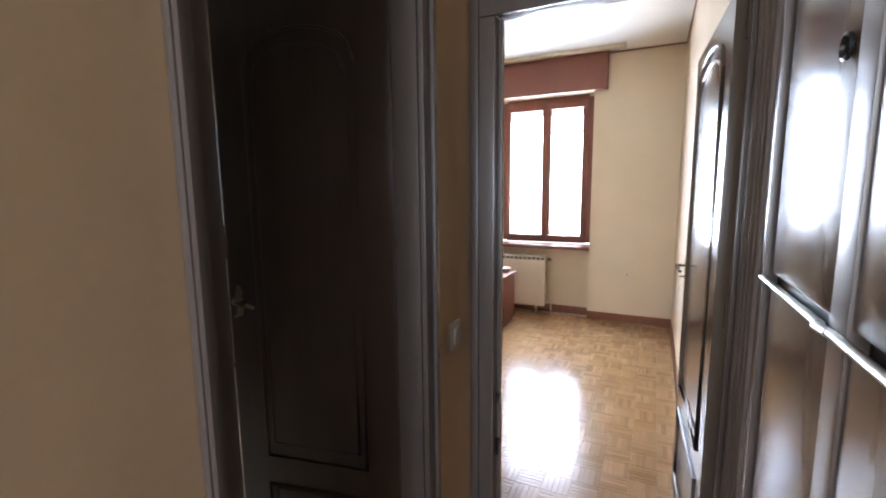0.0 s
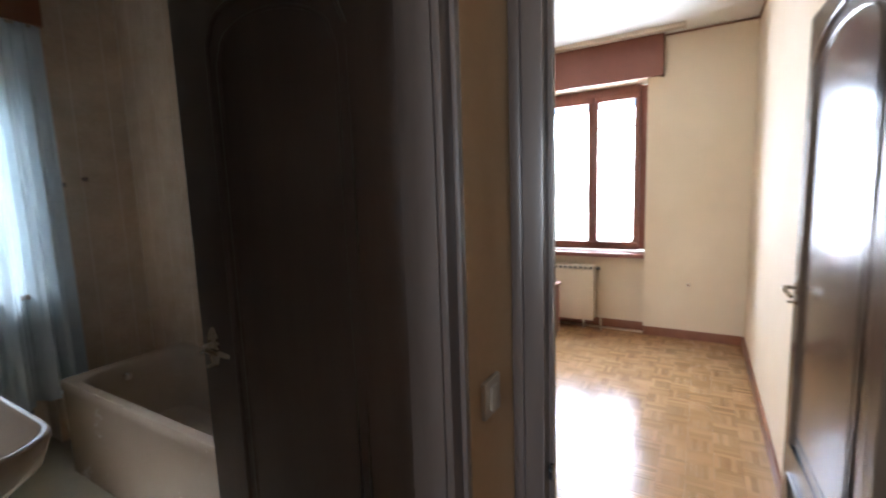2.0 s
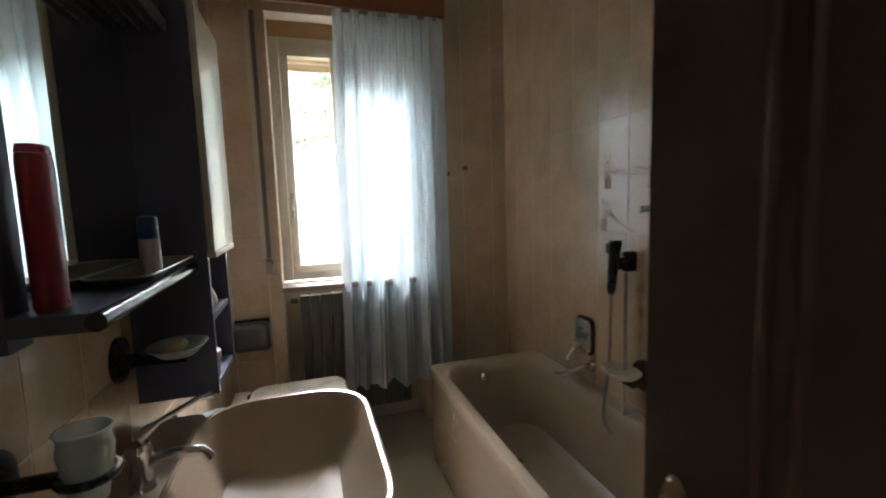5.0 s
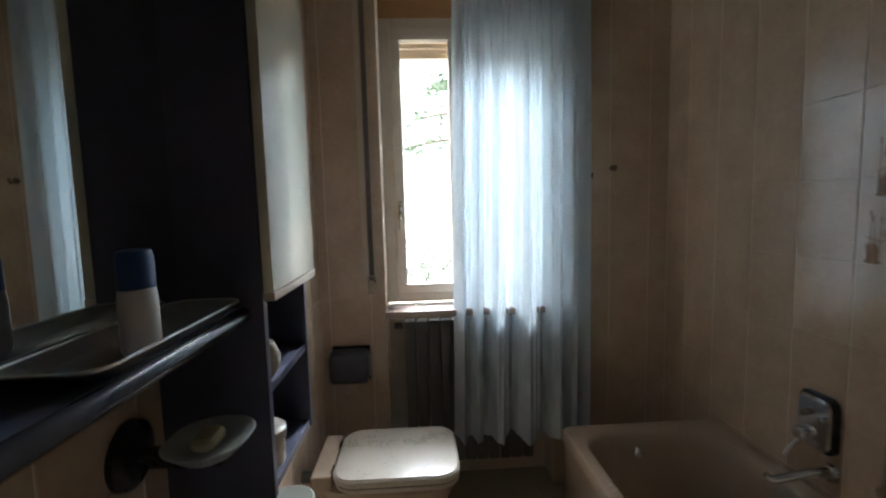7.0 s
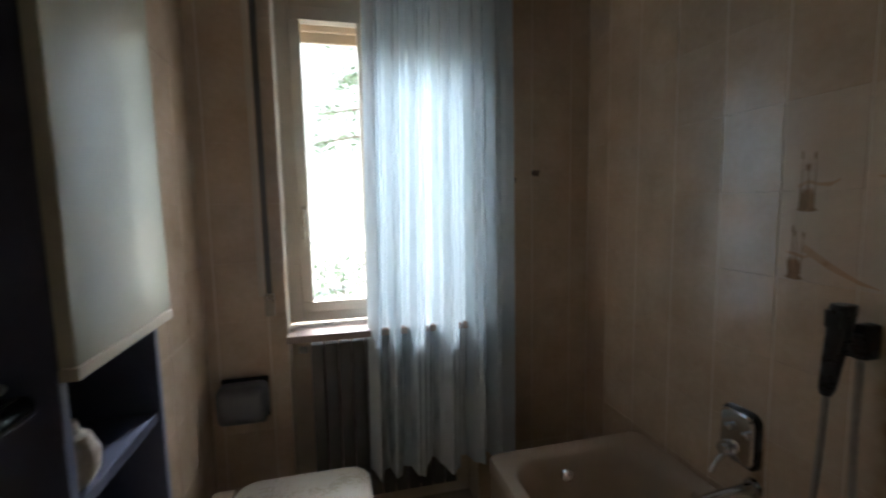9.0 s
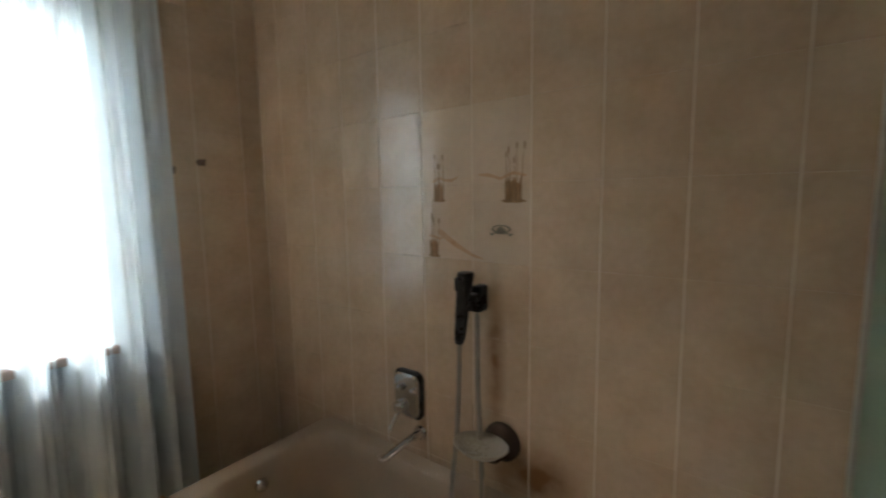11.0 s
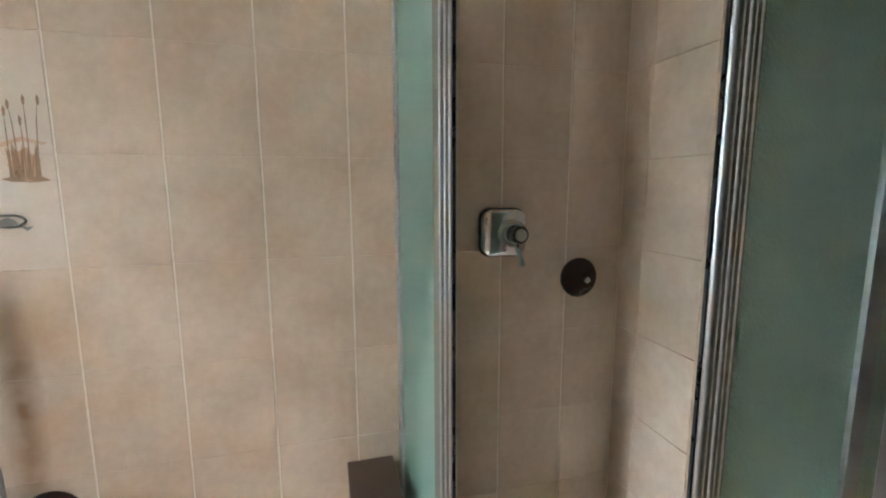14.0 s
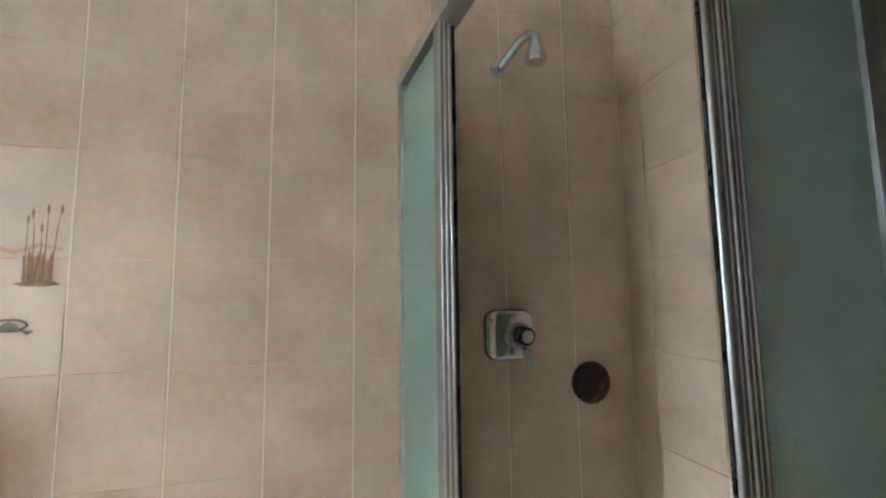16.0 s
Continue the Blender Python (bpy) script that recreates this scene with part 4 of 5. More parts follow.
def wall_holder(name, y, z, label, what):
    """Round black wall plate with arm, holding a tumbler or a dish."""
    root = thing(name, (XL, y, z), label, "holder")
    part("rosette", lathe(bmesh.new(), [(0, 0), (0.056, 0), (0.054, 0.010), (0.040, 0.016), (0.018, 0.018), (0, 0.019)], (XL + 0.001, y, z), "x", 24), BLACK, root)
    part("arm", tube(bmesh.new(), [(XL + 0.018, y, z), (XL + (0.088 if what == "cup" else 0.05), y, z)], 0.012, 10), BLACK, root)
    if what == "cup":
        part("ring", tube(bmesh.new(), [(XL + 0.122 + 0.036 * math.cos(a), y + 0.036 * math.sin(a), z) for a in [2 * math.pi * i / 20 for i in range(20)]], 0.007, 8, closed=True), BLACK, root)
        part("tumbler", lathe(bmesh.new(), [(0, -0.04), (0.022, -0.04), (0.031, 0.01), (0.036, 0.04), (0.032, 0.06), (0.037, 0.072), (0.034, 0.072), (0.029, 0.058), (0.03, 0.03), (0.02, -0.034), (0, -0.034)], (XL + 0.122, y, z), "z", 22), DISHGLASS, root, "frosted glass tumbler")
    else:
        part("dish", loft(bmesh.new(), [rrect(XL + 0.132, y, 0.08, 0.10, 0.04, z + 0.0), rrect(XL + 0.132, y, 0.13, 0.15, 0.062, z + 0.024), rrect(XL + 0.132, y, 0.124, 0.144, 0.06, z + 0.025), rrect(XL + 0.127, y, 0.07, 0.08, 0.028, z + 0.010)]), DISHGLASS, root, "frosted glass soap dish")
        part("cradle", tube(bmesh.new(), [(XL + 0.03, y, z - 0.01), (XL + 0.15, y, z - 0.012)], 0.014, 8), BLACK, root)


wall_holder("tumbler_holder", -1.905, 1.005, "black wall holder with frosted glass tumbler beside the basin", "cup")
wall_holder("tumbler_holder", -2.06, 0.868, "black wall holder with white tumbler near the door", "cup")
wall_holder("soap_dish_holder", -1.44, 1.035, "black wall holder with frosted glass soap dish", "dish")
wall_holder("soap_dish_holder", -1.10, 0.675, "black wall holder with frosted glass dish under the cabinet", "dish")
sp = thing("soap_bar", (-1.57, -1.44, 1.05), "worn pale yellow bar of soap in the glass dish", "soap")
part("bar", loft(bmesh.new(), [rrect(-1.571, -1.44, 0.030, 0.052, 0.012, 1.0465), rrect(-1.571, -1.44, 0.040, 0.062, 0.016, 1.052), rrect(-1.571, -1.44, 0.040, 0.062, 0.016, 1.060), rrect(-1.571, -1.44, 0.028, 0.048, 0.012, 1.066)]), SOAP, sp)


# ---- bathroom: fittings on the tiled wall ----
def bath_mixer():
    root = thing("bath_mixer", (-0.02, -0.91, 0.73), "chrome bath mixer plate with lever and swivel spout", "mixer tap")
    b = bmesh.new()
    def ring(w, h, r, x):
        return [(x, -0.912 + p[0], 0.735 + p[1]) for p in [(q[0], q[1]) for q in rrect(0, 0, w, h, r, 0)]]
    part("backing", loft(bmesh.new(), [ring(0.128, 0.178, 0.03, -0.003), ring(0.128, 0.178, 0.03, -0.014), ring(0.12, 0.17, 0.028, -0.018)]), BLACK, root, "black backing plate")
    part("cover", loft(bmesh.new(), [ring(0.112, 0.160, 0.026, -0.0185), ring(0.112, 0.160, 0.026, -0.026), ring(0.10, 0.148, 0.024, -0.032)]), CHROME, root)
    part("hub", lathe(bmesh.new(), [(0, 0), (0.025, 0), (0.022, -0.020), (0.015, -0.028), (0, -0.029)], (-0.0325, -0.890, 0.690), "x", 20), CHROME, root)
    for dy in (-0.03, 0.03):
        part("knob", lathe(bmesh.new(), [(0, 0), (0.011, 0), (0.012, -0.014), (0, -0.017)], (-0.0325, -0.925 + dy, 0.762), "x", 14), CHROME, root)
    part("lever", tube(bmesh.new(), [(-0.05, -0.89, 0.67), (-0.075, -0.885, 0.64), (-0.085, -0.882, 0.615)], [0.008, 0.007, 0.009], 10), CHROME, root, "chrome lever with white tip")
    part("spout", tube(bmesh.new(), [(-0.003, -0.955, 0.595), (-0.05, -0.952, 0.595), (-0.10, -0.935, 0.578), (-0.14, -0.915, 0.556), (-0.155, -0.908, 0.556), (-0.165, -0.904, 0.568)], [0.020, 0.014, 0.013, 0.013, 0.012, 0.010], 12), CHROME, root)
    part("rosette", lathe(bmesh.new(), [(0, 0), (0.03, 0), (0.026, -0.01), (0, -0.012)], (-0.003, -0.955, 0.595), "x", 18), CHROME, root)


bath_mixer()


def hand_shower():
    root = thing("hand_shower", (-0.07, -1.2, 1.1), "black hand shower with metal hose in a wall clip", "hand shower")
    y, x = -1.20, -0.085
    rings = []
    for z, w, d in ((0.995, 0.012, 0.012), (1.01, 0.018, 0.017), (1.10, 0.022, 0.021), (1.16, 0.025, 0.024), (1.205, 0.027, 0.026), (1.216, 0.025, 0.024)):
        rings.append([(x + p[0] - 0.01 * (z - 1.0), y + 0.013 - 0.12 * (z - 1.0) + p[1], z) for p in rrect(0, 0, 2 * w * 0.9, 2 * d * 0.9, w * 0.72, 0, 5)])
    part("handset", loft(bmesh.new(), rings), BLACK, root)
    part("spray_face", box(x - 0.036, x - 0.0285, y - 0.028, y + 0.004, 1.165, 1.205, 0.003), BLACK, root)
    part("clip", box(-0.055, -0.003, y - 0.040, y - 0.006, 1.088, 1.170, 0.015, 4), BLACK, root, "black wall clip")
    part("clip_arm", box(-0.085, -0.050, y - 0.036, y - 0.008, 1.10, 1.15, 0.006), BLACK, root)
    pts = [(x, y + 0.013, 1.0), (x + 0.004, y + 0.02, 0.85), (x + 0.01, y + 0.035, 0.68), (x + 0.0, y + 0.05, 0.52), (x - 0.01, y + 0.045, 0.45), (x - 0.005, y + 0.01, 0.41), (x + 0.01, y - 0.03, 0.41), (x + 0.02, y - 0.05, 0.46), (x + 0.03, y - 0.045, 0.60), (x + 0.035, y - 0.028, 0.85), (x + 0.04, y - 0.025, 1.085)]
    fine = []
    for a, b in zip(pts, pts[1:]):
        for i in range(6):
            fine.append(Vector(a).lerp(Vector(b), i / 6))
    fine.append(Vector(pts[-1]))
    for _ in range(6):
        fine = [fine[0]] + [(p * 2 + q + r) / 4 for q, p, r in zip(fine, fine[1:], fine[2:])] + [fine[-1]]
    part("hose", tube(bmesh.new(), fine, [0.0072 + 0.0009 * (i % 2) for i in range(len(fine))], 8), HOSE, root, "ribbed metal hose")


hand_shower()
sd = thing("bath_soap_dish", (-0.06, -1.29, 0.69), "cream oval soap dish on a dark round wall plate", "soap dish")
part("rosette", lathe(bmesh.new(), [(0, 0), (0.062, 0), (0.060, -0.012), (0.045, -0.022), (0, -0.026)], (-0.003, -1.289, 0.678), "x", 28), DARKBROWN, sd)
part("arm", tube(bmesh.new(), [(-0.02, -1.288, 0.663), (-0.06, -1.283, 0.658), (-0.09, -1.275, 0.671)], [0.03, 0.032, 0.022], 12, flat=0.8), DARKBROWN, sd)
el = lambda a, b, z: [(-0.098 + a * math.cos(t), -1.267 + b * math.sin(t), z) for t in [2 * math.pi * i / 28 for i in range(28)]]
part("dish", loft(bmesh.new(), [el(0.045, 0.06, 0.682), el(0.068, 0.088, 0.705), el(0.066, 0.086, 0.708), el(0.055, 0.072, 0.698), el(0.04, 0.055, 0.690)]), WHITE_PLASTIC, sd, "cream ridged oval dish")


# ---- shower in the corner ----
SX, SY = -0.68, -2.069     # outer corner of the shower box
def shower_box():
    root = thing("shower_enclosure", (-0.35, -2.4, 0), "corner shower enclosure with green frosted glass and aluminium frame, open", "shower")
    part("tray", loft(bmesh.new(), [rrect(-0.345, -2.387, 0.66, 0.635, 0.03, 0.0), rrect(-0.345, -2.387, 0.66, 0.635, 0.03, 0.14), rrect(-0.345, -2.387, 0.57, 0.55, 0.05, 0.142), rrect(-0.345, -2.387, 0.50, 0.48, 0.05, 0.07)]), CERAMIC, root)
    zt = 1.915
    # side screen beside the bath, standing slightly askew to the wall
    def slab(x0, x1, back, front, z0, z1):
        """An upright slab along the skewed screen line, from the wall outwards."""
        line = lambda x, d: (x, SY + 0.115 * x + d)
        q = [line(x0, back), line(x1, back), line(x1, front), line(x0, front)]
        return loft(bmesh.new(), [[(a, b, z) for a, b in q] for z in (z0, z1)])
    part("wall_profile", slab(-0.030, -0.004, -0.022, 0.001, 0.145, zt), ALU, root, "aluminium wall profile")
    part("side_glass", slab(-0.275, -0.030, -0.011, -0.005, 0.17, zt - 0.02), FROST, root, "green frosted glass")
    part("side_post", slab(-0.310, -0.275, -0.022, 0.001, 0.145, zt), POSTMETAL, root, "dark anodised metal post")
    for d in (0.000, -0.009, -0.018):
        yb = SY + 0.115 * -0.31 + d
        part("side_post_bead", tube(bmesh.new(), [(-0.3105, yb, 0.145), (-0.3105, yb, zt)], 0.0030, 10), ALU, root)
    part("side_post_inner", slab(-0.300, -0.285, -0.036, -0.024, 0.16, zt - 0.01), ALU, root)
    part("rubber_seal", slab(-0.311, -0.3005, -0.029, -0.0225, 0.16, zt - 0.01), BLACK, root)
    part("inner_glass", slab(-0.285, -0.035, -0.034, -0.029, 0.17, zt - 0.02), FROST, root, "green frosted glass")
    part("top_rail", slab(SX + 0.045, -0.004, -0.042, 0.003, zt, zt + 0.035), ALU, root)
    part("front_rail", box(SX - 0.016, SX + 0.040, -2.716, -2.145, zt + 0.001, zt + 0.036, 0.004), ALU, root)
    part("corner_bracket", box(SX - 0.016, SX + 0.035, -2.190, -2.146, zt - 0.03, zt, 0.004), BLACK, root)
    part("bottom_rail", slab(SX + 0.045, -0.004, -0.042, 0.003, 0.143, 0.165), ALU, root)
    part("front_bottom_rail", box(SX - 0.016, SX + 0.040, -2.716, -2.150, 0.143, 0.165, 0.003), ALU, root)
    # front screen
    part("front_post", box(SX - 0.014, SX - 0.004, -2.362, -2.316, 0.166, zt, 0.006), POSTMETAL, root, "dark anodised metal post")
    for yb, rb_, metal in ((-2.321, 0.0050, ALU), (-2.333, 0.0024, POSTMETAL), (-2.341, 0.0032, ALU), (-2.349, 0.0024, POSTMETAL), (-2.357, 0.0028, POSTMETAL)):
        part("front_post_bead", tube(bmesh.new(), [(SX - 0.013, yb, 0.166), (SX - 0.013, yb, zt)], rb_, 10), metal, root)
    part("front_post_inner", box(SX - 0.0035, SX + 0.012, -2.352, -2.337, 0.166, zt - 0.01, 0.003), POSTMETAL, root)
    part("front_seal", box(SX - 0.0138, SX - 0.0095, -2.3155, -2.3130, 0.166, zt - 0.01), BLACK, root)
    part("front_glass", box(SX - 0.003, SX + 0.004, -2.692, -2.354, 0.17, zt - 0.01), FROST, root, "green frosted glass")
    part("front_stile", box(SX - 0.012, SX - 0.004, -2.605, -2.575, 0.17, zt - 0.005, 0.002), ALU, root)
    part("front_wall_profile", box(SX - 0.014, SX + 0.016, -2.717, -2.692, 0.166, zt, 0.004), ALU, root)


shower_box()
sm = thing("shower_mixer", (-0.02, -2.35, 1.28), "square chrome shower mixer with round knob", "mixer tap")
rg = lambda w, h, r, x: [(x, -2.35 + q[0], 1.285 + q[1]) for q in rrect(0, 0, w, h, r, 0)]
part("backing", loft(bmesh.new(), [rg(0.128, 0.128, 0.03, -0.003), rg(0.128, 0.128, 0.03, -0.012), rg(0.12, 0.12, 0.028, -0.016)]), BLACK, sm)
part("cover", loft(bmesh.new(), [rg(0.122, 0.122, 0.028, -0.0165), rg(0.118, 0.118, 0.026, -0.030), rg(0.10, 0.10, 0.022, -0.036)]), CHROME, sm)
part("hub", lathe(bmesh.new(), [(0, 0), (0.036, 0), (0.034, -0.02), (0.026, -0.03), (0, -0.03)], (-0.0365, -2.365, 1.285), "x", 22), CHROME, sm)
part("knob", lathe(bmesh.new(), [(0, 0), (0.022, 0), (0.022, -0.022), (0.018, -0.026), (0, -0.026)], (-0.067, -2.367, 1.285), "x", 20), BLACK, sm)
part("knob_cap", lathe(bmesh.new(), [(0, 0), (0.016, 0), (0.013, -0.004), (0, -0.005)], (-0.0935, -2.367, 1.285), "x", 18), WHITE_PLASTIC, sm)
part("lever", tube(bmesh.new(), [(-0.06, -2.37, 1.255), (-0.075, -2.375, 1.225), (-0.08, -2.378, 1.205)], [0.007, 0.006, 0.008], 8), CHROME, sm)
dc = thing("shower_soap_plate", (-0.02, -2.58, 1.15), "dark brown round wall plate in the shower", "wall plate")
part("disc", lathe(bmesh.new(), [(0, 0), (0.055, 0), (0.056, -0.008), (0.050, -0.016), (0.02, -0.020), (0, -0.020)], (-0.003, -2.585, 1.15), "x", 30), DARKBROWN, dc)
part("screw", lathe(bmesh.new(), [(0, 0), (0.010, 0), (0.008, -0.008), (0, -0.009)], (-0.0235, -2.60, 1.146), "x", 12), BRASSY, dc)
shd = thing("wall_shower", (-0.05, -2.34, 2.0), "chrome shower arm and round shower head", "shower head")
part("rosette", lathe(bmesh.new(), [(0, 0), (0.026, 0), (0.024, -0.012), (0.014, -0.018), (0, -0.018)], (-0.003, -2.348, 2.003), "x", 18), CHROME, shd)
part("arm", tube(bmesh.new(), [(-0.02, -2.348, 2.003), (-0.08, -2.378, 2.043), (-0.105, -2.390, 2.050), (-0.12, -2.397, 2.035)], 0.013, 12), CHROME, shd)
hd = part("head", lathe(bmesh.new(), [(0, 0.03), (0.012, 0.03), (0.016, 0.005), (0.026, -0.02), (0.028, -0.04), (0.024, -0.044), (0, -0.042)], (-0.125, -2.399, 2.008), "z", 20), CHROME, shd)

lp = thing("ceiling_spotlight", (-0.4, -0.35, H), "black spotlight hanging from the bathroom ceiling", "lamp")
part("canopy", lathe(bmesh.new(), [(0, 0), (0.05, 0), (0.045, -0.025), (0, -0.03)], (-0.42, -0.33, H - 0.001), "z", 20), BLACK, lp)
part("stem", tube(bmesh.new(), [(-0.42, -0.33, H - 0.02), (-0.42, -0.33, 2.67)], 0.008, 8), BLACK, lp)
part("head", lathe(bmesh.new(), [(0, 0.08), (0.03, 0.075), (0.042, 0.0), (0.045, -0.035), (0.038, -0.035), (0.0, -0.01)], (-0.42, -0.33, 2.60), "z", 20), BLACK, lp)


# ---- painted decor on the tiles: reeds and a small bird ----
def flat_shape(pts, x=-0.0045):
    """A thin painted shape on the tile wall from (y, z) outline points."""
    bm = bmesh.new()
    bm.faces.new([bm.verts.new((x, y, z)) for y, z in pts])
    return bm


def reeds(y, z, w, h, n, seed, label):
    """A brown tuft, solid at the foot, with a few thin stems rising from it and a wash running off to one side."""
    rnd = random.Random(seed)
    root = thing("reed_painting", (0, y, z), label, "tile painting")
    b = bmesh.new()
    for i in range(n):
        u = (i + 0.5) / n - 0.5
        y0 = y + u * w * 0.62 + rnd.uniform(-0.003, 0.003)
        hh = h * (rnd.uniform(0.3, 0.48) if i % 4 else rnd.uniform(0.7, 1.0))
        lean = u * w * 0.12 + rnd.uniform(-0.010, 0.010)
        t = rnd.uniform(0.0010, 0.0026) if i % 4 else 0.0012
        bl = [(y0 - t, z), (y0 + t, z), (y0 + lean * 0.5 + t, z + hh * 0.7), (y0 + lean + t * 0.5, z + hh), (y0 + lean * 0.5 - t, z + hh * 0.7)]
        b.faces.new([b.verts.new((-0.0056 - 0.00005 * i, p, q)) for p, q in bl])
        if i % 4 == 0:
            q = z + hh
            b.faces.new([b.verts.new((-0.0068, y0 + lean + d * 0.0032, q + e)) for d, e in ((-0.6, -0.016), (0.6, -0.018), (1, -0.006), (0.2, 0.004), (-0.9, -0.004))])
    part("reed_tuft", b, REED, root)
    rag = lambda k, a0: 1 + 0.18 * math.sin(k * 2.3 + a0 + seed)
    n2 = 18
    out = [(y + 0.30 * w * rag(k, 0) * math.cos(2 * math.pi * k / n2), z + h * 0.17 + h * 0.19 * rag(k, 1) * math.sin(2 * math.pi * k / n2)) for k in range(n2)]
    part("tuft_body", flat_shape(out, -0.0050), REEDWASH, root)
    side = 1 if seed == 2 else -1
    wv = [(y + side * w * f, z + h * (0.44 + 0.05 * math.sin(5 * f + seed) + 0.025)) for f in (-0.5, 0.0, 0.5, 1.0, 1.4)]
    wv += [(y + side * w * f, z + h * (0.44 + 0.05 * math.sin(5 * f + seed) - 0.03)) for f in (1.3, 0.9, 0.5, 0.0, -0.4)]
    part("wash", flat_shape(wv, -0.0047), REEDPALE, root, "pale tan painted wash")
    part("base", flat_shape([(y - w * 0.5, z - 0.002), (y - w * 0.2, z - 0.006), (y + w * 0.3, z - 0.005), (y + w * 0.5, z), (y + w * 0.3, z + 0.005), (y - w * 0.3, z + 0.006)], -0.0049), REED, root)


reeds(-1.058, 1.425, 0.055, 0.15, 14, 1, "brown reeds painted on the tile")
reeds(-1.325, 1.422, 0.085, 0.165, 18, 2, "tall brown reeds painted on the tile")
reeds(-1.035, 1.245, 0.050, 0.14, 12, 3, "brown reeds painted on the lower tile")
wsh = thing("wash_painting", (0, -1.15, 1.3), "tan brush stroke painted across the tile", "tile painting")
part("stroke", flat_shape([(-1.06, 1.335), (-1.12, 1.295), (-1.18, 1.262), (-1.235, 1.243), (-1.19, 1.248), (-1.12, 1.276), (-1.05, 1.318)], -0.0047), REEDPALE, wsh)
bp_ = thing("bird_painting", (0, -1.285, 1.335), "small grey water bird shape painted on the tile", "tile painting")
bird = [(-0.0055, -1.285 + (0.026 + 0.005 * math.sin(5 * a)) * math.cos(a), 1.334 + (0.018 + 0.003 * math.sin(3 * a) if math.sin(a) > 0 else 0.008) * math.sin(a)) for a in [2 * math.pi * i / 30 for i in range(30)]]
part("outline", tube(bmesh.new(), bird, 0.0030, 6, closed=True, flat=0.7), BIRDGREY, bp_)
part("body", flat_shape([(-1.268, 1.330), (-1.285, 1.326), (-1.303, 1.331), (-1.296, 1.341), (-1.283, 1.346), (-1.272, 1.341)], -0.0050), BIRDGREY, bp_)
for ya, yb_ in ((-1.247, -1.262), (-1.306, -1.325)):
    part("water_line", tube(bmesh.new(), [(-0.005, ya, 1.327), (-0.0054, (ya + yb_) / 2, 1.322), (-0.005, yb_, 1.327)], [0.001, 0.004, 0.001], 6), BIRDGREY, bp_)


# ---- outside the window ----
def tree(name, at, h, spread, n, seed, label):
    rnd = random.Random(seed)
    root = thing(name, at, label, "tree")
    x, y, z = at
    b = bmesh.new()
    tube(b, [(x, y, z), (x + 0.1, y, z + h * 0.4), (x - 0.05, y + 0.1, z + h * 0.75), (x, y, z + h)], [0.22, 0.16, 0.09, 0.02], 9)
    tips = []
    for i in range(26):
        f = 0.55 + 0.43 * i / 26
        a = i * 2.4 + rnd.uniform(-0.3, 0.3)
        r = spread * (1.05 - f) * rnd.uniform(0.75, 1.15) + 0.25
        p0 = Vector((x, y, z + h * f))
        p1 = p0 + Vector((math.cos(a) * r, math.sin(a) * r, -0.12 * r + rnd.uniform(-0.1, 0.25)))
        tube(b, [p0, p0.lerp(p1, 0.5) + Vector((0, 0, 0.1)), p1], [0.05, 0.03, 0.008], 5)
        tips.append((p0, p1, r))
    part("trunk", b, BARK, root)
    c = bmesh.new()
    for p0, p1, r in tips:
        for k in range(n):
            f = rnd.uniform(0.25, 1.05)
            q = p0.lerp(p1, f) + Vector((rnd.gauss(0, 0.14), rnd.gauss(0, 0.14), rnd.gauss(0, 0.10)))
            s = rnd.uniform(0.05, 0.12)
            d = Vector((rnd.gauss(0, 1), rnd.gauss(0, 1), rnd.gauss(-0.2, 0.6))).normalized()
            e = d.cross(Vector((rnd.gauss(0, 1), rnd.gauss(0, 1), rnd.gauss(0, 1)))).normalized()
            c.faces.new([c.verts.new(q - e * s * 0.35), c.verts.new(q + d * s * 1.1), c.verts.new(q + e * s * 0.35), c.verts.new(q - d * s * 0.8)])
    part("crown", c, LEAF, root)


tree("conifer_tree", (0.45, 8.4, -3.2), 11.0, 4.2, 120, 5, "tall green conifer outside the bathroom window")
tree("conifer_tree", (-5.5, 17.0, -3.2), 9.0, 3.0, 80, 8, "distant green conifer in the garden")
for i, (x, y, s) in enumerate(((-2.9, 11.5, 2.0), (-0.7, 14.0, 2.3), (1.2, 12.0, 2.1), (-5.0, 12.5, 2.2))):
    rnd = random.Random(20 + i)
    bsh = thing("garden_bush", (x, y, -3.2), "loose green garden bush on the lawn", "bush", "garden bushes")
    st_ = bmesh.new()
    c = bmesh.new()
    for k in range(9):
        a = k * 0.7 + rnd.random()
        p1 = Vector((x + math.cos(a) * s * 0.6, y + math.sin(a) * s * 0.6, -3.2 + s * rnd.uniform(0.7, 1.4)))
        tube(st_, [(x, y, -3.2), Vector((x, y, -3.2)).lerp(p1, 0.5) + Vector((0, 0, 0.2)), p1], [0.04, 0.025, 0.008], 5)
        for m in range(70):
            q = p1 + Vector((rnd.gauss(0, s * 0.28), rnd.gauss(0, s * 0.28), rnd.gauss(-0.1, s * 0.26)))
            d = Vector((rnd.gauss(0, 1), rnd.gauss(0, 1), rnd.gauss(0, 1))).normalized()
            e = d.orthogonal().normalized()
            u = rnd.uniform(0.05, 0.11)
            c.faces.new([c.verts.new(q - e * u * 0.5), c.verts.new(q + d * u), c.verts.new(q + e * u * 0.5), c.verts.new(q - d * u)])
    part("stems", st_, BARK, bsh)
    part("leaves", c, LEAF, bsh)


# ---- pieces of the setting: wall tiles and parquet fingers ----
TW, TH, GAP, TT = 0.195, 0.236, 0.0040, 0.0062


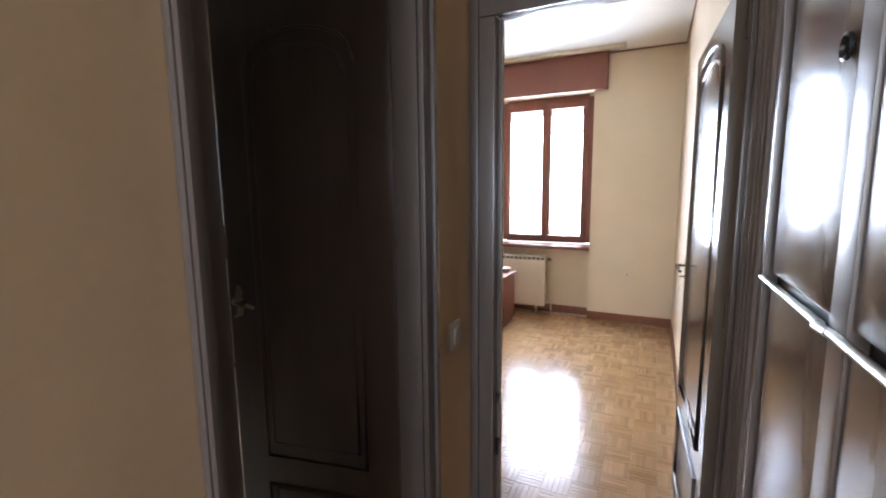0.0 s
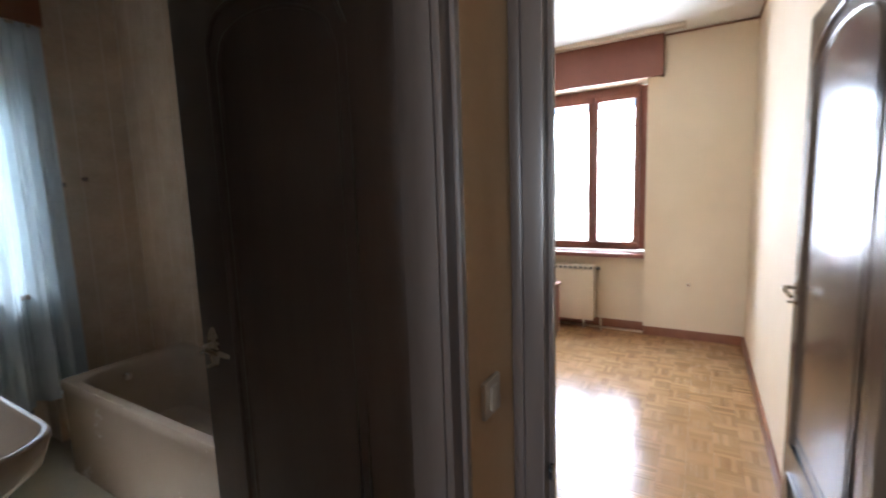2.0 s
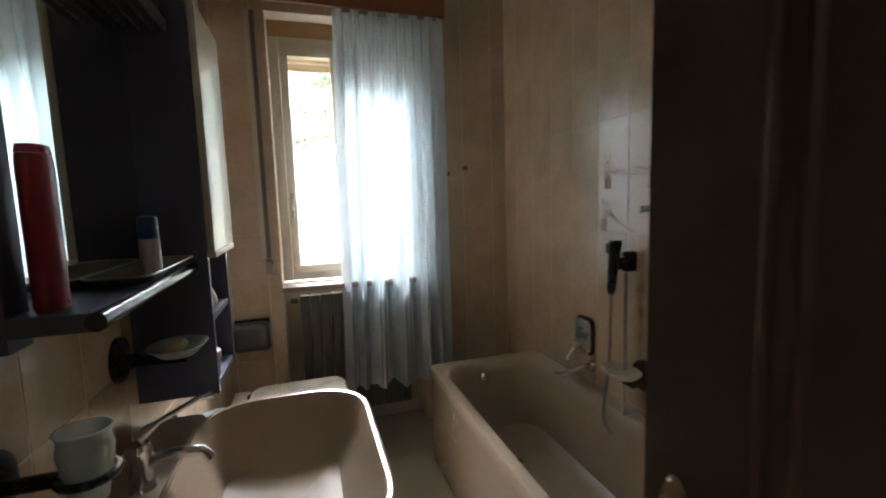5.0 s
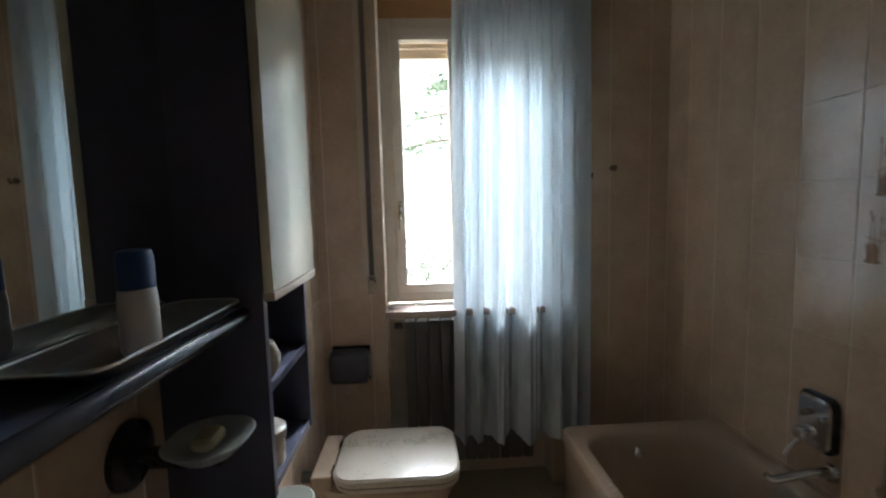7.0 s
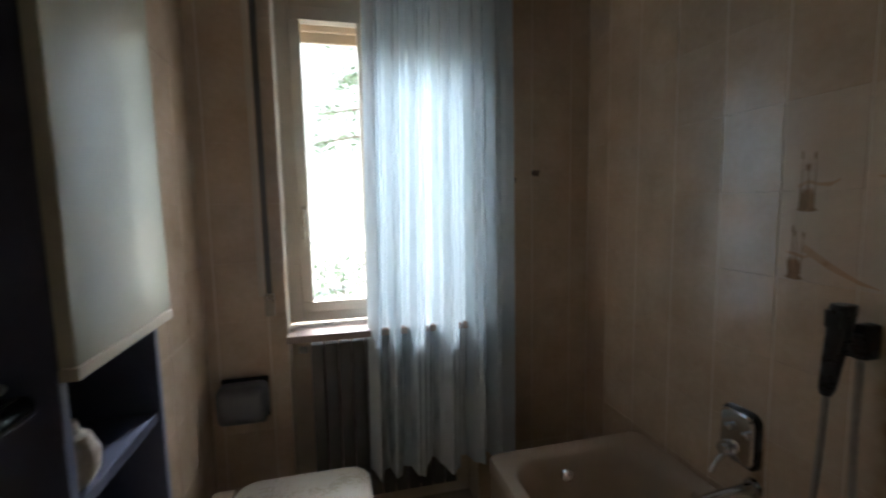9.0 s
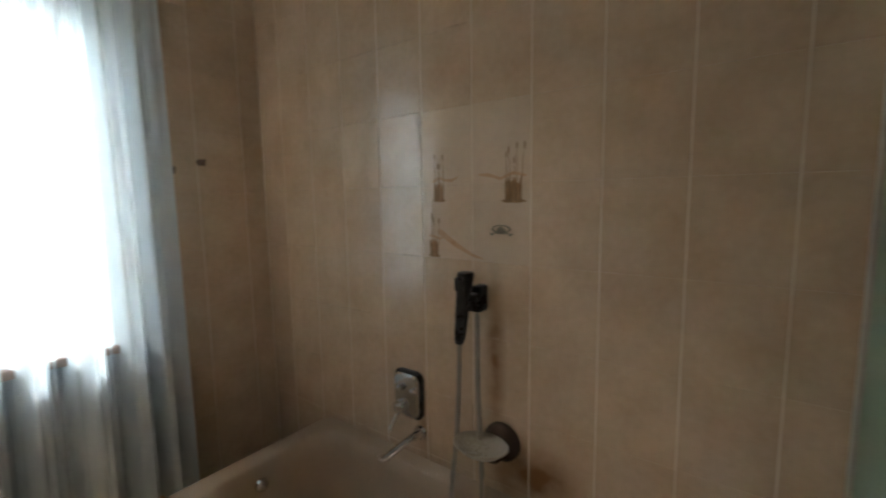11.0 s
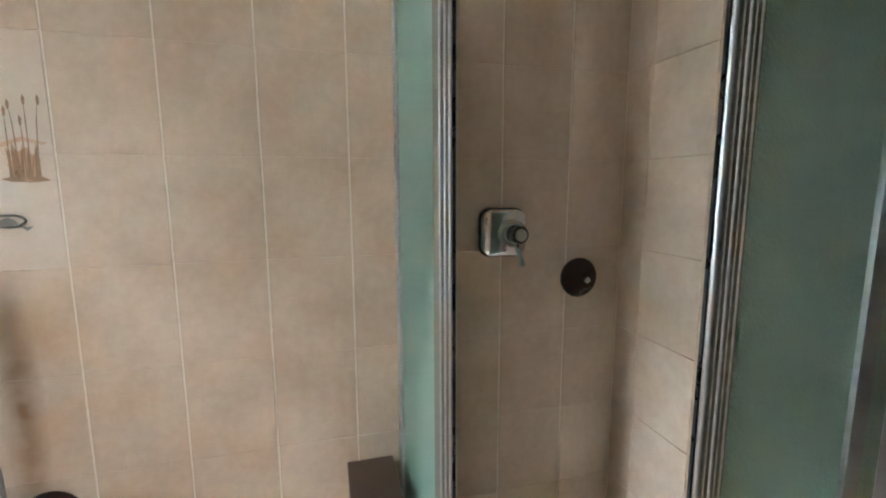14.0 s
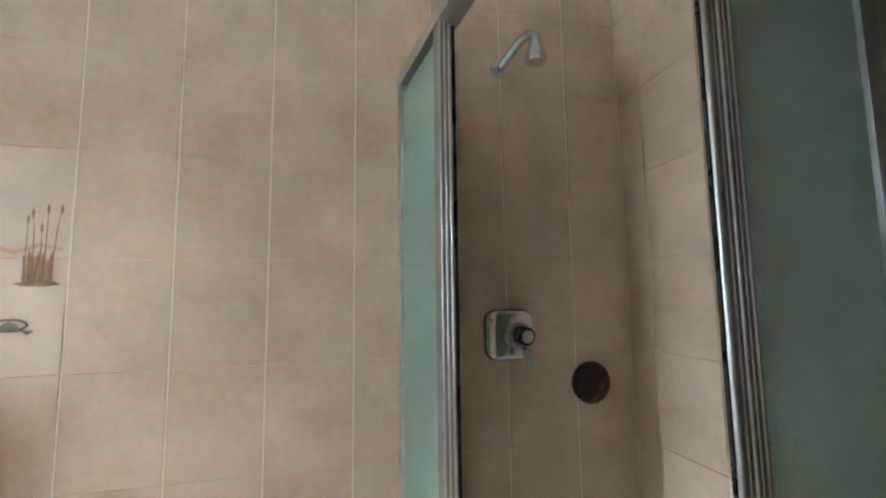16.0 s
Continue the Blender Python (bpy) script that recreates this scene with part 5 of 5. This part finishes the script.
def tile_mesh(w, h, key, cache={}):
    """A glazed tile with softened edges, front towards -x, in the y-z plane, back at 0."""
    k = (round(w, 4), round(h, 4), key.name)
    if k in cache:
        return cache[k]
    g, c = GAP / 2, 0.0013
    a, b = w / 2 - g, h / 2 - g * 0.16
    v = [(0, -a, -b), (0, a, -b), (0, a, b), (0, -a, b)]
    v += [(-TT + c, y, z) for _, y, z in v[:4]] + [(-TT, (y - math.copysign(c, y)), (z - math.copysign(c, z))) for _, y, z in v[:4]]
    f = [(8, 9, 10, 11)]
    for s in (0, 4):
        for i in range(4):
            j = (i + 1) % 4
            f.append((s + i, s + j, s + 4 + j, s + 4 + i))
    me = bpy.data.meshes.new("tile")
    me.from_pydata(v, [], f)
    me.materials.append(key)
    me.update()
    cache[k] = me
    return me


def lay_tiles(wall, origin, turn, u0, u1, z0, z1, ug, zg, skip=(), seed=1, deco=()):
    """Lays tiles on a wall plane. u runs along the wall; ug, zg fix the joint grid; skip: (u0, u1, z0, z1) openings."""
    rnd = random.Random(seed)
    us = sorted({u0, u1, *[ug + k * TW for k in range(-40, 41) if u0 + 0.01 < ug + k * TW < u1 - 0.01]})
    zs = sorted({z0, z1, *[zg + k * TH for k in range(-20, 21) if z0 + 0.01 < zg + k * TH < z1 - 0.01]})
    for ua, ub in zip(us, us[1:]):
        for za, zb in zip(zs, zs[1:]):
            cells = [(ua, ub, za, zb)]
            for s in skip:
                nxt = []
                for a, b, c, d in cells:
                    if b <= s[0] + 1e-4 or a >= s[1] - 1e-4 or d <= s[2] + 1e-4 or c >= s[3] - 1e-4:
                        nxt.append((a, b, c, d))
                        continue
                    if a < s[0]:
                        nxt.append((a, s[0], c, d))
                    if b > s[1]:
                        nxt.append((s[1], b, c, d))
                    a2, b2 = max(a, s[0]), min(b, s[1])
                    if c < s[2]:
                        nxt.append((a2, b2, c, s[2]))
                    if d > s[3]:
                        nxt.append((a2, b2, s[3], d))
                cells = nxt
            for a, b, c, d in cells:
                if b - a < 0.012 or d - c < 0.012:
                    continue
                um, zm = (a + b) / 2, (c + d) / 2
                key = DECOTILE if any(p[0] < um < p[1] and p[2] < zm < p[3] for p in deco) else TILE
                ob = new("tile", tile_mesh(b - a, d - c, key))
                ob.parent = wall
                tilt = pose(0, 0, 0, 0, rnd.gauss(0, 0.05), rnd.gauss(0, 0.08))
                ob.matrix_local = Matrix.Translation(origin) @ turn @ Matrix.Translation((0, um, zm)) @ tilt


I4 = Matrix.Identity(4)
lay_tiles(wall_tiled, (0.0045, 0, 0), I4, YD, YW, 0, H - 0.001, -0.792, 1.001, seed=1, deco=((-1.377, -0.987, 1.237, 1.709),))
# window wall: u along x, facing -y
lay_tiles(wall_window, (0, YW + 0.0045, 0), pose(0, 0, 0, 0, 0, 90) @ Matrix.Diagonal((1, -1, 1, 1)), XL, -0.002, 0, H - 0.001, -0.097, 1.001,
          skip=((WX0, WX1, 0, WZ1),), seed=2)
# left wall: u along y, facing +x
lay_tiles(wall_left, (XL - 0.0045, 0, 0), Matrix.Diagonal((-1, 1, 1, 1)), YD, YW, 0, H - 0.001, -0.24, 1.001, seed=3)
# door wall inside the bathroom: u along x, facing +y
lay_tiles(wall_door, (0, YD - 0.0035, 0), pose(0, 0, 0, 0, 0, -90), XL, -0.004, 0, H - 0.001, -0.10, 1.001,
          skip=((JL - 0.031, JR + 0.01, 0, 2.13),), seed=4)


def parquet():
    """Mosaic parquet: squares of five fingers, turned alternately; the squares before the door single fingers."""
    rnd = random.Random(9)
    sq, n = 0.125, 5
    fw = sq / n
    meshes = []
    for turned in (0, 1):
        w, d = (sq, fw) if not turned else (fw, sq)
        g, c = 0.0004, 0.0008
        a, b = w / 2 - g, d / 2 - g
        v = [(-a, -b, -0.009), (a, -b, -0.009), (a, b, -0.009), (-a, b, -0.009)]
        v += [(-a, -b, -0.0006), (a, -b, -0.0006), (a, b, -0.0006), (-a, b, -0.0006)] + [(x - math.copysign(c, x), y - math.copysign(c, y), 0) for x, y in ((-a, -b), (a, -b), (a, b), (-a, b))]
        f = [(8, 9, 10, 11)] + [(s + i, s + (i + 1) % 4, s + 4 + (i + 1) % 4, s + 4 + i) for s in (0, 4) for i in range(4)]
        me = bpy.data.meshes.new("parquet_finger")
        me.from_pydata(v, [], f)
        me.materials.append(PARQ)
        meshes.append((me, v, f))
    rest_v, rest_f = [], []
    count = 0
    for i in range(0, 28):
        for j in range(0, 29):
            x0, y0 = -0.45 + i * sq, BY + 0.01 + j * sq
            if x0 > 3.05 or y0 > -0.3 or (x0 < 0.1 and y0 > -2.95):
                continue
            t = (i + j) % 2
            near = 0.25 <= x0 <= 1.25 and y0 < -2.75
            for k in range(n):
                cx = x0 + (sq / 2 if not t else fw * (k + 0.5))
                cy = y0 + (fw * (k + 0.5) if not t else sq / 2)
                if near and count < 300:
                    ob = new("parquet_finger", meshes[t][0])
                    ob.parent = floor_bedroom
                    ob.location = (cx, cy, rnd.uniform(-0.0004, 0))
                    count += 1
                else:
                    s = len(rest_v)
                    dz = rnd.uniform(-0.0004, 0)
                    rest_v += [(cx + x, cy + y, z + dz) for x, y, z in meshes[t][1]]
                    rest_f += [tuple(s + q for q in ff) for ff in meshes[t][2]]
    me = bpy.data.meshes.new("parquet_fingers")
    me.from_pydata(rest_v, [], rest_f)
    me.materials.append(PARQ_REST)
    ob = new("parquet_fingers", me)
    ob.parent = floor_bedroom
    ob["kind"] = "stuff"


def islands(m):
    """The parquet colour varied finger by finger within one mesh."""
    c = m.copy()
    n, l = c.node_tree.nodes, c.node_tree.links
    info = next(x for x in n if x.bl_idname == "ShaderNodeObjectInfo")
    rr = next(x for x in n if x.bl_idname == "ShaderNodeMapRange" and any(k.from_node == info for k in x.inputs[0].links))
    geo = n.new("ShaderNodeNewGeometry")
    l.new(geo.outputs["Random Per Island"], rr.inputs[0])
    n.remove(info)
    return c


PARQ_REST = islands(PARQ)
parquet()
